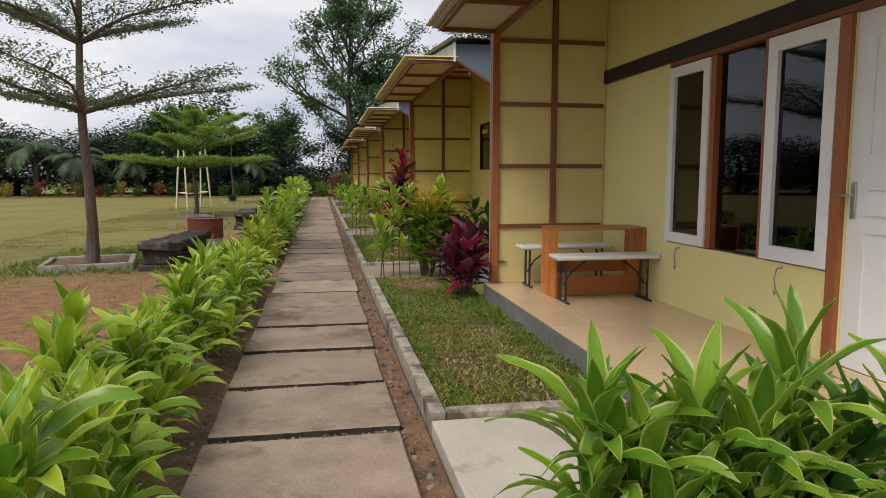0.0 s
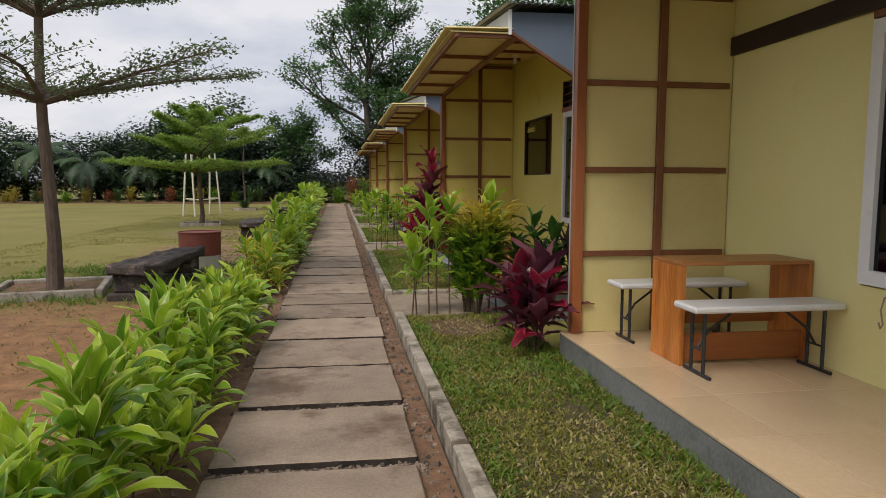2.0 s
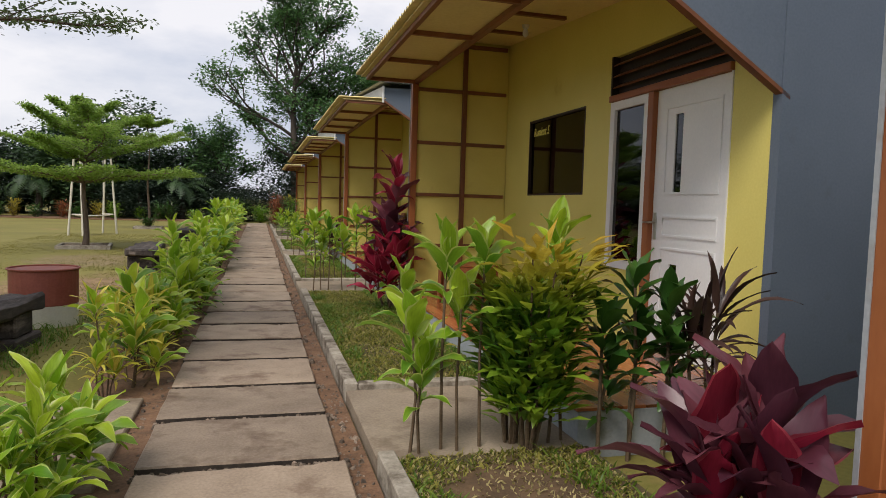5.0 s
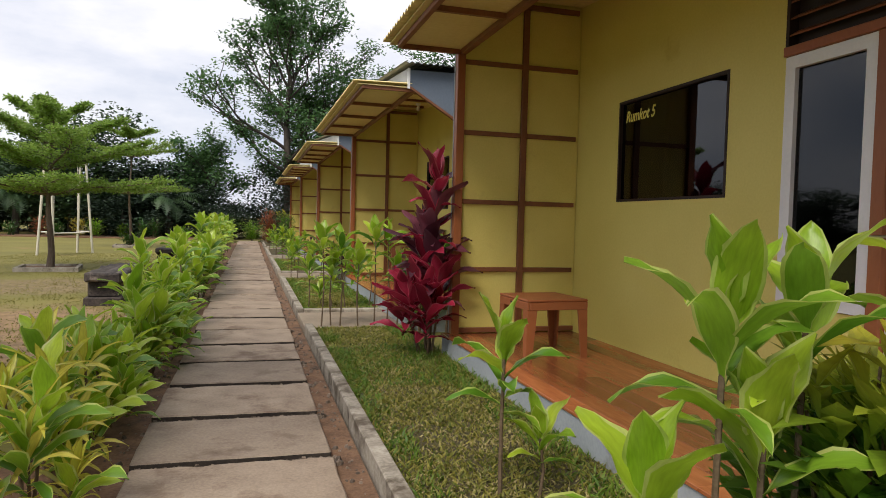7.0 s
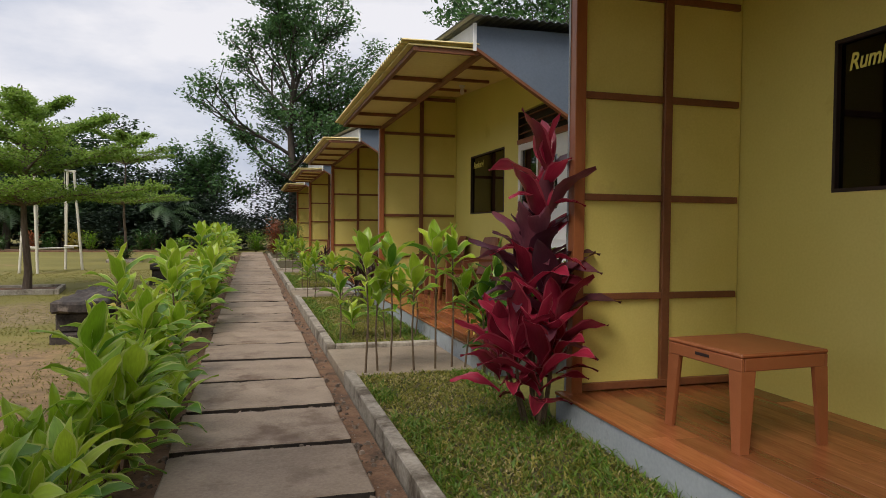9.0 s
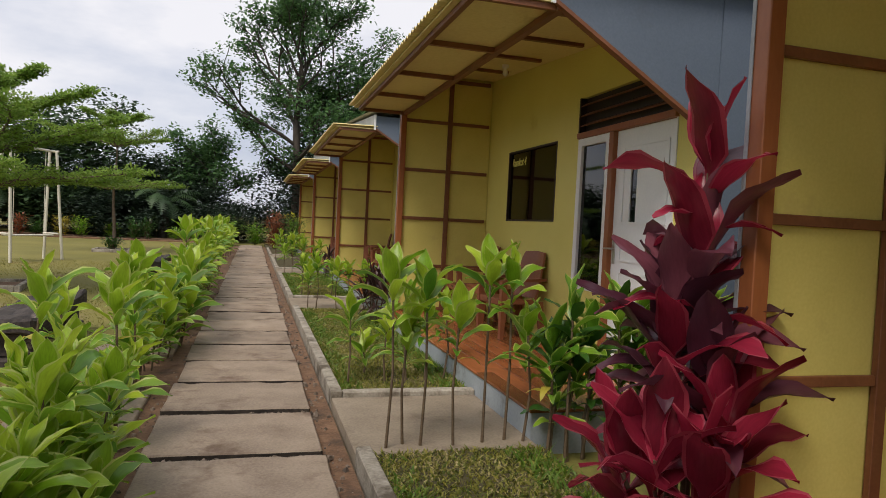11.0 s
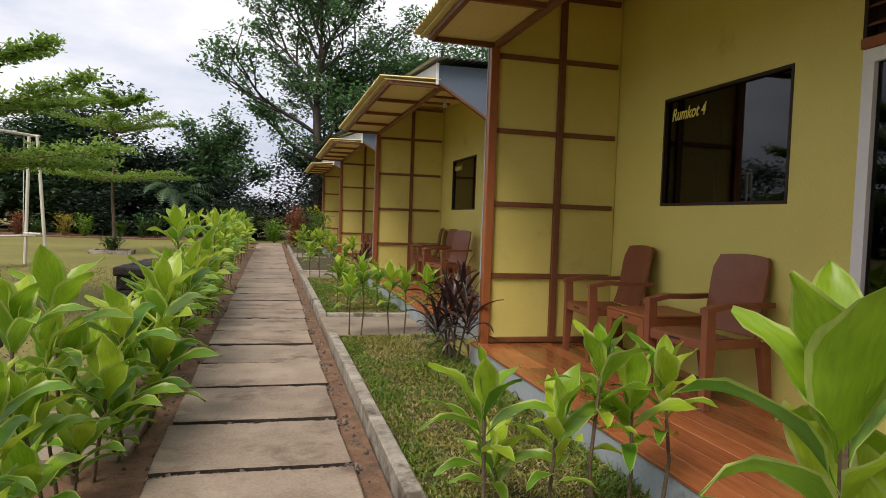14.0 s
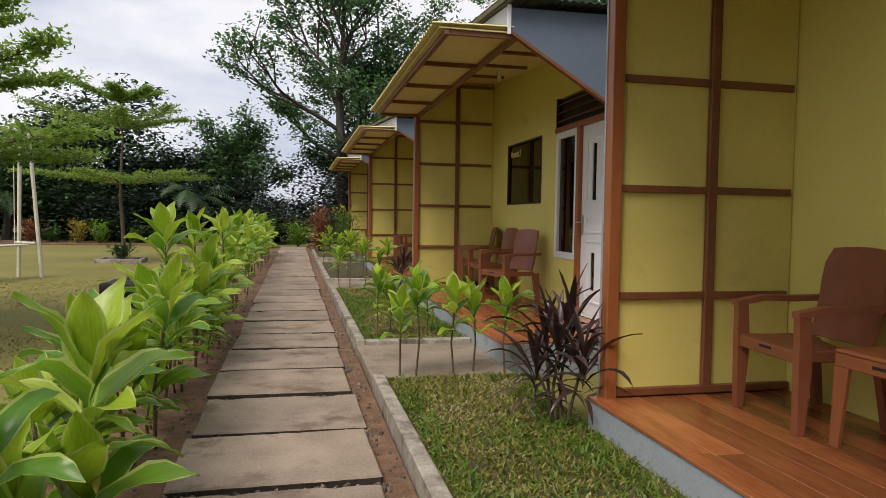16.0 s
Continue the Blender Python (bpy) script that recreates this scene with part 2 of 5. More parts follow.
M_BED = surf("bed_turf", (0.036, 0.030, 0.013), (0.095, 0.078, 0.028), 7, 0.95, 0.8, 60, stain=((0.12, 0.085, 0.04), 2.0, 0.58))
M_LAWN = surf("trodden_lawn", (0.135, 0.125, 0.024), (0.225, 0.195, 0.044), 0.35, 0.95, 0.7, 22, stain=((0.30, 0.185, 0.085), 0.5, 0.60))


def bare_patch(m, cx, cy, rx, ry, colour):
    """Bare earth with a ragged rim, worn into a lawn at one place."""
    n, l = m.node_tree.nodes, m.node_tree.links
    b = n["Principled BSDF"]
    old = b.inputs["Base Color"].links[0].from_socket
    co = n.new("ShaderNodeTexCoord")
    mp = n.new("ShaderNodeMapping")
    mp.vector_type = "TEXTURE"
    mp.inputs["Location"].default_value = (cx, cy, 0)
    mp.inputs["Scale"].default_value = (rx, ry, 1)
    l.new(co.outputs["Object"], mp.inputs[0])
    ln = n.new("ShaderNodeVectorMath")
    ln.operation = "LENGTH"
    l.new(mp.outputs[0], ln.inputs[0])
    ns = n.new("ShaderNodeTexNoise")
    ns.inputs["Scale"].default_value = 1.7
    ns.inputs["Detail"].default_value = 8
    ns.inputs["Roughness"].default_value = 0.7
    l.new(co.outputs["Object"], ns.inputs["Vector"])
    ad = n.new("ShaderNodeMath")
    ad.operation = "MULTIPLY_ADD"
    ad.inputs[1].default_value = 1.5
    l.new(ns.outputs["Fac"], ad.inputs[0])
    l.new(ln.outputs["Value"], ad.inputs[2])
    mr = n.new("ShaderNodeMapRange")
    mr.inputs["From Min"].default_value, mr.inputs["From Max"].default_value = 1.45, 1.85
    mr.inputs["To Min"].default_value, mr.inputs["To Max"].default_value = 1.0, 0.0
    l.new(ad.outputs[0], mr.inputs["Value"])
    mx = n.new("ShaderNodeMix")
    mx.data_type = "RGBA"
    earth = n.new("ShaderNodeMix")
    earth.data_type = "RGBA"
    earth.inputs[6].default_value, earth.inputs[7].default_value = (*[0.50 * c for c in colour], 1), (*[1.12 * c for c in colour], 1)
    clod = n.new("ShaderNodeTexNoise")
    clod.inputs["Scale"].default_value = 5.5
    clod.inputs["Detail"].default_value = 10
    clod.inputs["Roughness"].default_value = 0.78
    l.new(co.outputs["Object"], clod.inputs["Vector"])
    cr = n.new("ShaderNodeMapRange")
    cr.inputs["From Min"].default_value, cr.inputs["From Max"].default_value = 0.36, 0.60
    l.new(clod.outputs["Fac"], cr.inputs["Value"])
    l.new(cr.outputs[0], earth.inputs[0])
    l.new(earth.outputs[2], mx.inputs[7])
    l.new(mr.outputs[0], mx.inputs[0])
    l.new(old, mx.inputs[6])
    l.new(mx.outputs[2], b.inputs["Base Color"])


bare_patch(M_BED, 1.3, 1.15, 0.55, 0.58, (0.12, 0.072, 0.036))
bare_patch(M_LAWN, -2.6, -1.4, 2.9, 5.2, (0.255, 0.130, 0.054))
bare_patch(M_LAWN, -2.4, 8.6, 1.3, 2.2, (0.27, 0.175, 0.085))
bare_patch(M_LAWN, -3.2, 13.5, 1.2, 1.5, (0.24, 0.18, 0.085))
M_STONE = surf("dark_weathered_timber", (0.014, 0.011, 0.010), (0.085, 0.066, 0.055), 9, 0.85, 1.0, 45, vary=0.1, stretch=(1, 0.22, 1), stain=((0.26, 0.21, 0.17), 5, 0.58))
M_RED = surf("faded_red_paint", (0.22, 0.050, 0.030), (0.31, 0.085, 0.055), 4, 0.6, 0.2, 50, stain=((0.15, 0.05, 0.035), 5, 0.6))
M_SWING = surf("cream_swing_paint", (0.55, 0.52, 0.42), (0.66, 0.63, 0.53), 6, 0.5, 0.1, 60, stain=((0.35, 0.22, 0.12), 6, 0.62))
M_BARK = surf("grey_brown_bark", (0.075, 0.052, 0.038), (0.17, 0.125, 0.095), 6, 0.9, 0.9, 30, stretch=(1, 1, 0.3))
M_BARK_DARK = surf("dark_bark", (0.035, 0.028, 0.022), (0.085, 0.068, 0.055), 4, 0.9, 0.9, 20, stretch=(1, 1, 0.3))
M_STEM = surf("brown_cane_stem", (0.085, 0.055, 0.03), (0.16, 0.11, 0.065), 20, 0.8, 0.4, 90, stretch=(1, 1, 2))
M_LETTER = surf("yellow_marker_paint", (0.72, 0.66, 0.12), (0.8, 0.74, 0.2), 30, 0.6, 0.05, 90)
L_LIME = leafy("lime_cordyline_leaf", (0.19, 0.36, 0.016), (0.46, 0.59, 0.044), 0.42, 0.33)
L_GREEN = leafy("green_cordyline_leaf", (0.09, 0.235, 0.017), (0.25, 0.42, 0.032), 0.38, 0.3)
L_DEEP = leafy("deep_green_leaf", (0.025, 0.085, 0.014), (0.06, 0.15, 0.022), 0.25, 0.3)
L_YELLOW = leafy("yellowing_leaf", (0.42, 0.36, 0.04), (0.55, 0.45, 0.07), 0.4, 0.4)
L_VARIEGATED = leafy("variegated_leaf", (0.50, 0.50, 0.05), (0.76, 0.66, 0.13), 0.42, 0.35)
L_RED = leafy("crimson_cordyline_leaf", (0.12, 0.011, 0.020), (0.42, 0.028, 0.065), 0.38, 0.26)
L_PURPLE = leafy("purple_cordyline_leaf", (0.080, 0.024, 0.040), (0.20, 0.060, 0.080), 0.28, 0.28)
L_DUSK = leafy("dusky_brown_dracaena_leaf", (0.030, 0.014, 0.014), (0.10, 0.055, 0.045), 0.2, 0.35)
L_BUSH = leafy("shiny_bush_leaf", (0.09, 0.23, 0.020), (0.34, 0.47, 0.042), 0.45, 0.32, tip=((0.72, 0.44, 0.06), 0.58, 1.0))
L_BUSH_DARK = leafy("dark_bush_leaf", (0.05, 0.14, 0.018), (0.16, 0.29, 0.032), 0.35, 0.35, tip=((0.40, 0.36, 0.03), 0.75, 1.0))
L_TIER = leafy("tiered_tree_leaf", (0.15, 0.27, 0.040), (0.29, 0.42, 0.08), 0.55, 0.5)
L_TIER_THIN = leafy("sparse_tree_leaf", (0.105, 0.16, 0.075), (0.165, 0.225, 0.105), 0.45, 0.5)
L_TALL = leafy("tall_tree_leaf", (0.045, 0.115, 0.042), (0.125, 0.25, 0.075), 0.4, 0.5)
L_WOOD = leafy("far_wood_leaf", (0.020, 0.050, 0.020), (0.060, 0.115, 0.038), 0.25, 0.55)
# Far wood leaf again, darkened: the wood's inner shade is in the colour.
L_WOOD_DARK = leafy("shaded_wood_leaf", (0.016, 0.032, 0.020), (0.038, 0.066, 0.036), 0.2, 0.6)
L_SHRUB_RED = leafy("copper_shrub_leaf", (0.20, 0.050, 0.025), (0.34, 0.12, 0.04), 0.3, 0.4)
L_SHRUB_GOLD = leafy("golden_shrub_leaf", (0.30, 0.24, 0.03), (0.42, 0.36, 0.05), 0.35, 0.4)
L_GRASS = leafy("short_grass_blade", (0.085, 0.125, 0.013), (0.37, 0.33, 0.068), 0.4, 0.6)
L_GRASS_LUSH = leafy("lush_grass_blade", (0.075, 0.165, 0.014), (0.17, 0.26, 0.028), 0.35, 0.5)
L_LITTER = leafy("dry_litter", (0.32, 0.27, 0.11), (0.48, 0.40, 0.18), 0.25, 0.8)
L_GRASS_DRY = leafy("dry_lawn_blade", (0.13, 0.14, 0.026), (0.27, 0.23, 0.06), 0.35, 0.7)


# ---- building helpers ----
def mesh_of(name, bm, smooth=False):
    me = bpy.data.meshes.new(name)
    bm.normal_update()
    bm.to_mesh(me)
    bm.free()
    if smooth:
        for p in me.polygons:
            p.use_smooth = True
    return me


def part(name, bm, material, parent=None, label="", smooth=False):
    """Links a bmesh, or a mesh already made, as one mesh object under a thing or a part."""
    me = bm if isinstance(bm, bpy.types.Mesh) else mesh_of(name, bm, smooth)
    if material and not me.materials:
        me.materials.append(material)
    ob = new(name, me)
    if parent:
        ob.parent = parent
    return tagged(ob, label)


def empty(name, m, label, category, group="", kind=""):
    ob = new(name)
    ob.empty_display_size = 0.1
    ob.matrix_basis = m
    return tagged(ob, label, category, group, kind)


def box(bm, x0, x1, y0, y1, z0, z1, bevel=0.0):
    """A box between two corners, its edges rounded by bevel."""
    r = bmesh.ops.create_cube(bm, size=1.0)
    vs = r["verts"]
    for v in vs:
        v.co = Vector(((x0 + x1) / 2 + v.co.x * (x1 - x0), (y0 + y1) / 2 + v.co.y * (y1 - y0), (z0 + z1) / 2 + v.co.z * (z1 - z0)))
    if bevel:
        es = list({e for v in vs for e in v.link_edges})
        bmesh.ops.bevel(bm, geom=es, offset=bevel, segments=1, affect="EDGES", profile=0.5)
    return bm


def boxes(*dims, bevel=0.0):
    bm = bmesh.new()
    for d in dims:
        box(bm, *d, bevel=bevel)
    return bm


def tube(bm, pts, radii, seg=6):
    """A tube through points, with a radius at each."""
    rings = []
    for i, p in enumerate(pts):
        p = Vector(p)
        a = Vector(pts[max(i - 1, 0)])
        b = Vector(pts[min(i + 1, len(pts) - 1)])
        d = (b - a).normalized() if (b - a).length > 1e-6 else Vector((0, 0, 1))
        u = d.cross(Vector((0.31, 0.17, 0.93)) if abs(d.z) < 0.9 else Vector((1, 0, 0))).normalized()
        w = d.cross(u)
        rings.append([bm.verts.new(p + radii[i] * (math.cos(2 * math.pi * k / seg) * u + math.sin(2 * math.pi * k / seg) * w)) for k in range(seg)])
    for r0, r1 in zip(rings, rings[1:]):
        for k in range(seg):
            bm.faces.new((r0[k], r0[(k + 1) % seg], r1[(k + 1) % seg], r1[k]))
    bm.faces.new(rings[0][::-1])
    bm.faces.new(rings[-1])
    return bm


def prism(bm, outline, axis, a, b):
    """A flat outline, given in the two other axes, pushed out along an axis from a to b."""
    def at(p, s):
        return {"x": (s, p[0], p[1]), "y": (p[0], s, p[1]), "z": (p[0], p[1], s)}[axis]
    lo = [bm.verts.new(at(p, a)) for p in outline]
    hi = [bm.verts.new(at(p, b)) for p in outline]
    n = len(outline)
    bm.faces.new(lo)
    bm.faces.new(hi[::-1])
    for i in range(n):
        bm.faces.new((lo[i], hi[i], hi[(i + 1) % n], lo[(i + 1) % n]))
    bmesh.ops.recalc_face_normals(bm, faces=bm.faces)
    return bm


def wall_with(x0, x1, y0, y1, z0, z1, holes):
    """A wall along y with openings (y0, y1, z0, z1) that go right through it."""
    bm = bmesh.new()
    ys = sorted({y0, y1, *(h[0] for h in holes), *(h[1] for h in holes)})
    zs = sorted({z0, z1, *(h[2] for h in holes), *(h[3] for h in holes)})
    for a, b in zip(ys, ys[1:]):
        for c, d in zip(zs, zs[1:]):
            my, mz = (a + b) / 2, (c + d) / 2
            if not any(h[0] < my < h[1] and h[2] < mz < h[3] for h in holes):
                box(bm, x0, x1, a, b, c, d)
    bmesh.ops.remove_doubles(bm, verts=bm.verts, dist=1e-5)
    seen = {}
    for f in bm.faces:
        seen.setdefault(tuple(sorted(v.index for v in f.verts)), []).append(f)
    bm.verts.index_update()
    seen = {}
    for f in bm.faces:
        seen.setdefault(tuple(sorted(v.index for v in f.verts)), []).append(f)
    bmesh.ops.delete(bm, geom=[f for fs in seen.values() if len(fs) > 1 for f in fs], context="FACES_ONLY")
    return bm


def quads(name, verts, faces, material, parent=None, label=""):
    me = bpy.data.meshes.new(name)
    me.from_pydata(verts, [], faces)
    me.materials.append(material)
    ob = new(name, me)
    if parent:
        ob.parent = parent
    return tagged(ob, label)


# ---- ground, path, kerbs ----
PITCH = 6.7
PATH_END = 37.5


def make_ground():
    """One sheet to the horizon: fine squares near the path, wide ones far off, with slight hollows."""
    xs = [-2500, -700, -200, -80] + [-50 + 2 * i for i in range(22)] + [-6 + 0.5 * i for i in range(26)] + [8 + 4 * i for i in range(10)] + [80, 200, 700, 2500]
    ys = [-2500, -700, -150, -60, -30] + [-16 + 0.8 * i for i in range(80)] + [50 + 6 * i for i in range(8)] + [150, 400, 2500]
    verts, faces = [], []
    for y in ys:
        for x in xs:
            z = 0.0 if x < -1.2 else -0.09
            if x < -1.5 and abs(x) < 60 and -30 < y < 100:
                z += 0.035 * noise.noise(Vector((x * 0.35, y * 0.35, 0)))
            verts.append((x, y, z))
    w = len(xs)
    for j in range(len(ys) - 1):
        for i in range(w - 1):
            a = j * w + i
            faces.append((a, a + 1, a + w + 1, a + w))
    tagged(quads("ground", verts, faces, M_LAWN), "olive lawn with bare reddish earth patches", "lawn", kind="structure")


make_ground()
soil = tagged(part("soil_strip", boxes((-1.15, 0.66, -14, PATH_END, -0.3, -0.045)), M_SOIL), "reddish soil strip under the paving slabs", "soil", kind="structure")


def make_slabs():
    path = empty("garden_path", pose(0, 0, 0), "straight path of worn concrete slabs", "path", kind="structure")
    rng = random.Random(4)
    kinds = []
    for k in range(5):
        bm = bmesh.new()
        box(bm, -0.51, 0.51, -SLAB / 2 + 0.045, SLAB / 2 - 0.045, -0.09, 0.0, bevel=0.009)
        bmesh.ops.subdivide_edges(bm, edges=[e for e in bm.edges if e.calc_length() > 0.9], cuts=17)
        bmesh.ops.subdivide_edges(bm, edges=[e for e in bm.edges if 0.6 < e.calc_length() < 0.9], cuts=2)
        for v in bm.verts:
            chip = max(0.0, noise.noise(v.co * 9 + Vector((k * 3, 1, k))) - 0.25) if v.co.z > -0.04 else 0.0
            v.co.x += 0.012 * noise.noise(v.co * 3 + Vector((k * 7, 0, 0))) + 0.006 * noise.noise(v.co * 14 + Vector((k, 4, 0)))
            if abs(v.co.y) > 0.3:
                v.co.y += 0.010 * noise.noise(v.co * 3 + Vector((0, k * 5, 2))) + 0.007 * noise.noise(v.co * 13 + Vector((k, 0, 7))) - math.copysign(0.03 * chip, v.co.y)
                v.co.z -= 0.012 * chip
        me = mesh_of("slab", bm)
        me.materials.append(M_SLAB)
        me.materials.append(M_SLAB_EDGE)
        # Vertical sides go near-black: the joints' shade is painted into their colour.
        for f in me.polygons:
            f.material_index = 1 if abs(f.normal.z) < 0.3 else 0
        kinds.append(me)
    for i in range(-13, 47):
        a, b = joint(i), joint(i + 1)
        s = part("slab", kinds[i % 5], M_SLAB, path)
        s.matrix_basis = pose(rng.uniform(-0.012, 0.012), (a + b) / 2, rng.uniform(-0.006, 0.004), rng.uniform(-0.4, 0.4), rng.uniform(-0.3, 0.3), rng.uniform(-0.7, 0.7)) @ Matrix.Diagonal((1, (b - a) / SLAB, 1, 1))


JOINTS = [-2.65, -1.74, -0.85, 0.05, 0.95, 1.86, 2.66, 3.40, 4.22, 5.04, 5.89, 6.72, 7.57, 8.48, 9.40, 10.28, 11.17, 12.0, 12.88, 13.72, 14.55, 15.4, 16.3]


def joint(i):
    """Where the i-th joint between slabs lies along the path: they were laid by eye."""
    if i < 0:
        return JOINTS[0] + i * SLAB
    if i >= len(JOINTS):
        return JOINTS[-1] + (i - len(JOINTS) + 1) * SLAB
    return JOINTS[i]


SLAB = 0.87
make_slabs()
filling = tagged(part("joint_filling", boxes(*[(-0.50, 0.50, joint(i) - 0.06, joint(i) + 0.06, -0.09, -0.044) for i in range(-12, 47)]), M_JOINT), "grey-brown grit filling the joints between slabs", "grit", kind="structure")


def make_gravel():
    """Loose stones in the joints between slabs and along the kerb."""
    rng = random.Random(9)
    verts, faces = [], []
    for _ in range(19000):
        if rng.random() < 0.88:
            i = rng.randrange(-6, 24)
            x, y = rng.uniform(-0.52, 0.55), joint(i + 1) + min(0.040, rng.gauss(-0.015, 0.022))
            z = rng.uniform(-0.048, -0.038)
        else:
            side = rng.random()
            x, y = (rng.uniform(0.52, 0.64) if side < 0.75 else rng.uniform(-0.68, -0.53)), rng.uniform(-7, 22)
            z = -0.048
            if y > 3 and side < 0.75 and rng.random() < 0.6:
                continue
        s = rng.uniform(0.006, 0.014) if rng.random() < 0.8 else rng.uniform(0.014, 0.024)
        b = len(verts)
        a = rng.uniform(0, 6.3)
        for k in range(4):
            verts.append((x + s * math.cos(a + k * 1.57) * rng.uniform(0.7, 1.3), y + s * math.sin(a + k * 1.57) * rng.uniform(0.7, 1.3), z))
        for k in range(4):
            verts.append((x + 0.6 * s * math.cos(a + k * 1.57), y + 0.6 * s * math.sin(a + k * 1.57), z + s * rng.uniform(0.6, 1.2)))
        faces.append((b + 4, b + 5, b + 6, b + 7))
        for k in range(4):
            faces.append((b + k, b + (k + 1) % 4, b + 4 + (k + 1) % 4, b + 4 + k))
    tagged(quads("gravel", verts, faces, M_GRAVEL), "small loose grey stones between the slabs", "gravel", kind="stuff")


make_gravel()


def make_bed(k):
    """The grass bed before a cottage, edged by concrete kerbs, and the concrete pad that leads to its door."""
    y0, y1 = BEDS[k]
    turf = part("grass_bed", boxes((0.755, 1.87, y0 + 0.06, y1 - 0.004, -0.2, 0.015)), M_BED)
    tagged(turf, "patchy grass bed edged with concrete", "grass bed", kind="structure")
    kerb = empty("kerb", pose(0, 0, 0), "weathered concrete kerb round a grass bed", "kerb", kind="structure")
    n = max(2, round((y1 - y0) / 1.75))
    for i in range(n):
        a, b = y0 + (y1 - y0) * i / n, y0 + (y1 - y0) * (i + 1) / n
        part("kerb_stone", boxes((0.675, 0.765, a + 0.0015, b - 0.0015, -0.15, 0.07), bevel=0.008), M_KERB, kerb)
    part("kerb_stone", boxes((0.768, 1.843, y0, y0 + 0.09, -0.15, 0.065), bevel=0.012), M_KERB, kerb)
    if k < len(BEDS) - 1:
        nxt = BEDS[k + 1][0]
        tagged(part("concrete_pad", boxes((0.68, 1.842, y1 + 0.003, nxt - 0.003, -0.15, 0.02), bevel=0.006), M_PAD), "bare concrete pad leading to a cottage door", "paving", kind="structure")


BEDS = [(-3.5, 1.73), (3.04, 8.35), (9.63, 14.85), (16.22, 21.5), (22.9, 28.2), (29.6, 34.9)]
tagged(part("concrete_pad", boxes((0.68, 1.842, -4.85, -3.503, -0.15, 0.02), bevel=0.006), M_PAD_PALE), "bare concrete pad leading to a cottage door", "paving", kind="structure")
tagged(part("grass_bed", boxes((0.68, 1.83, -13, -4.86, -0.2, 0.015)), M_BED), "patchy grass bed edged with concrete", "grass bed", kind="structure")
for k in range(6):
    make_bed(k)
tagged(part("grass_bed", boxes((0.66, 9.0, 35.4, 40, -0.2, 0.0)), M_BED), "patchy grass at the end of the path", "grass bed", kind="structure")
for y0, y1 in ((1.75, 3.2), (8.75, 10.1), (11.5, 12.4)):
    tagged(part("concrete_pad", boxes((-1.45, -0.66, y0, y1, -0.15, -0.012), bevel=0.008), M_PAD), "small concrete pad beside the slab path", "paving", kind="structure")


# ---- cottages ----
RAILS = (0.825, 1.473, 2.128, 2.79)
ROOF_Z0, ROOF_Z1 = 3.17, 3.55


def corrugated(bm, x0, x1, y0, y1, z_at, across, step=0.076, amp=0.009):
    """A corrugated sheet; across: the axis over which it waves."""
    a0, a1, b0, b1 = (x0, x1, y0, y1) if across == "x" else (y0, y1, x0, x1)
    n = int((a1 - a0) / step * 6)
    rows = []
    for i in range(n + 1):
        a = a0 + (a1 - a0) * i / n
        w = amp * math.sin(2 * math.pi * (a - a0) / step)
        pair = []
        for b in (b0, b1):
            x, y = (a, b) if across == "x" else (b, a)
            pair.append([bm.verts.new((x, y, z_at(x, y) + w + t)) for t in (0, 0.004)])
        rows.append(pair)
    for r, s in zip(rows, rows[1:]):
        bm.faces.new((r[0][1], s[0][1], s[1][1], r[1][1]))
        bm.faces.new((r[0][0], r[1][0], s[1][0], s[0][0]))
        for e in (0, 1):
            bm.faces.new((r[e][0], s[e][0], s[e][1], r[e][1]))
    return bm


def roof_z(x, y):
    return ROOF_Z0 + (ROOF_Z1 - ROOF_Z0) * (y + 4.9) / 5.1


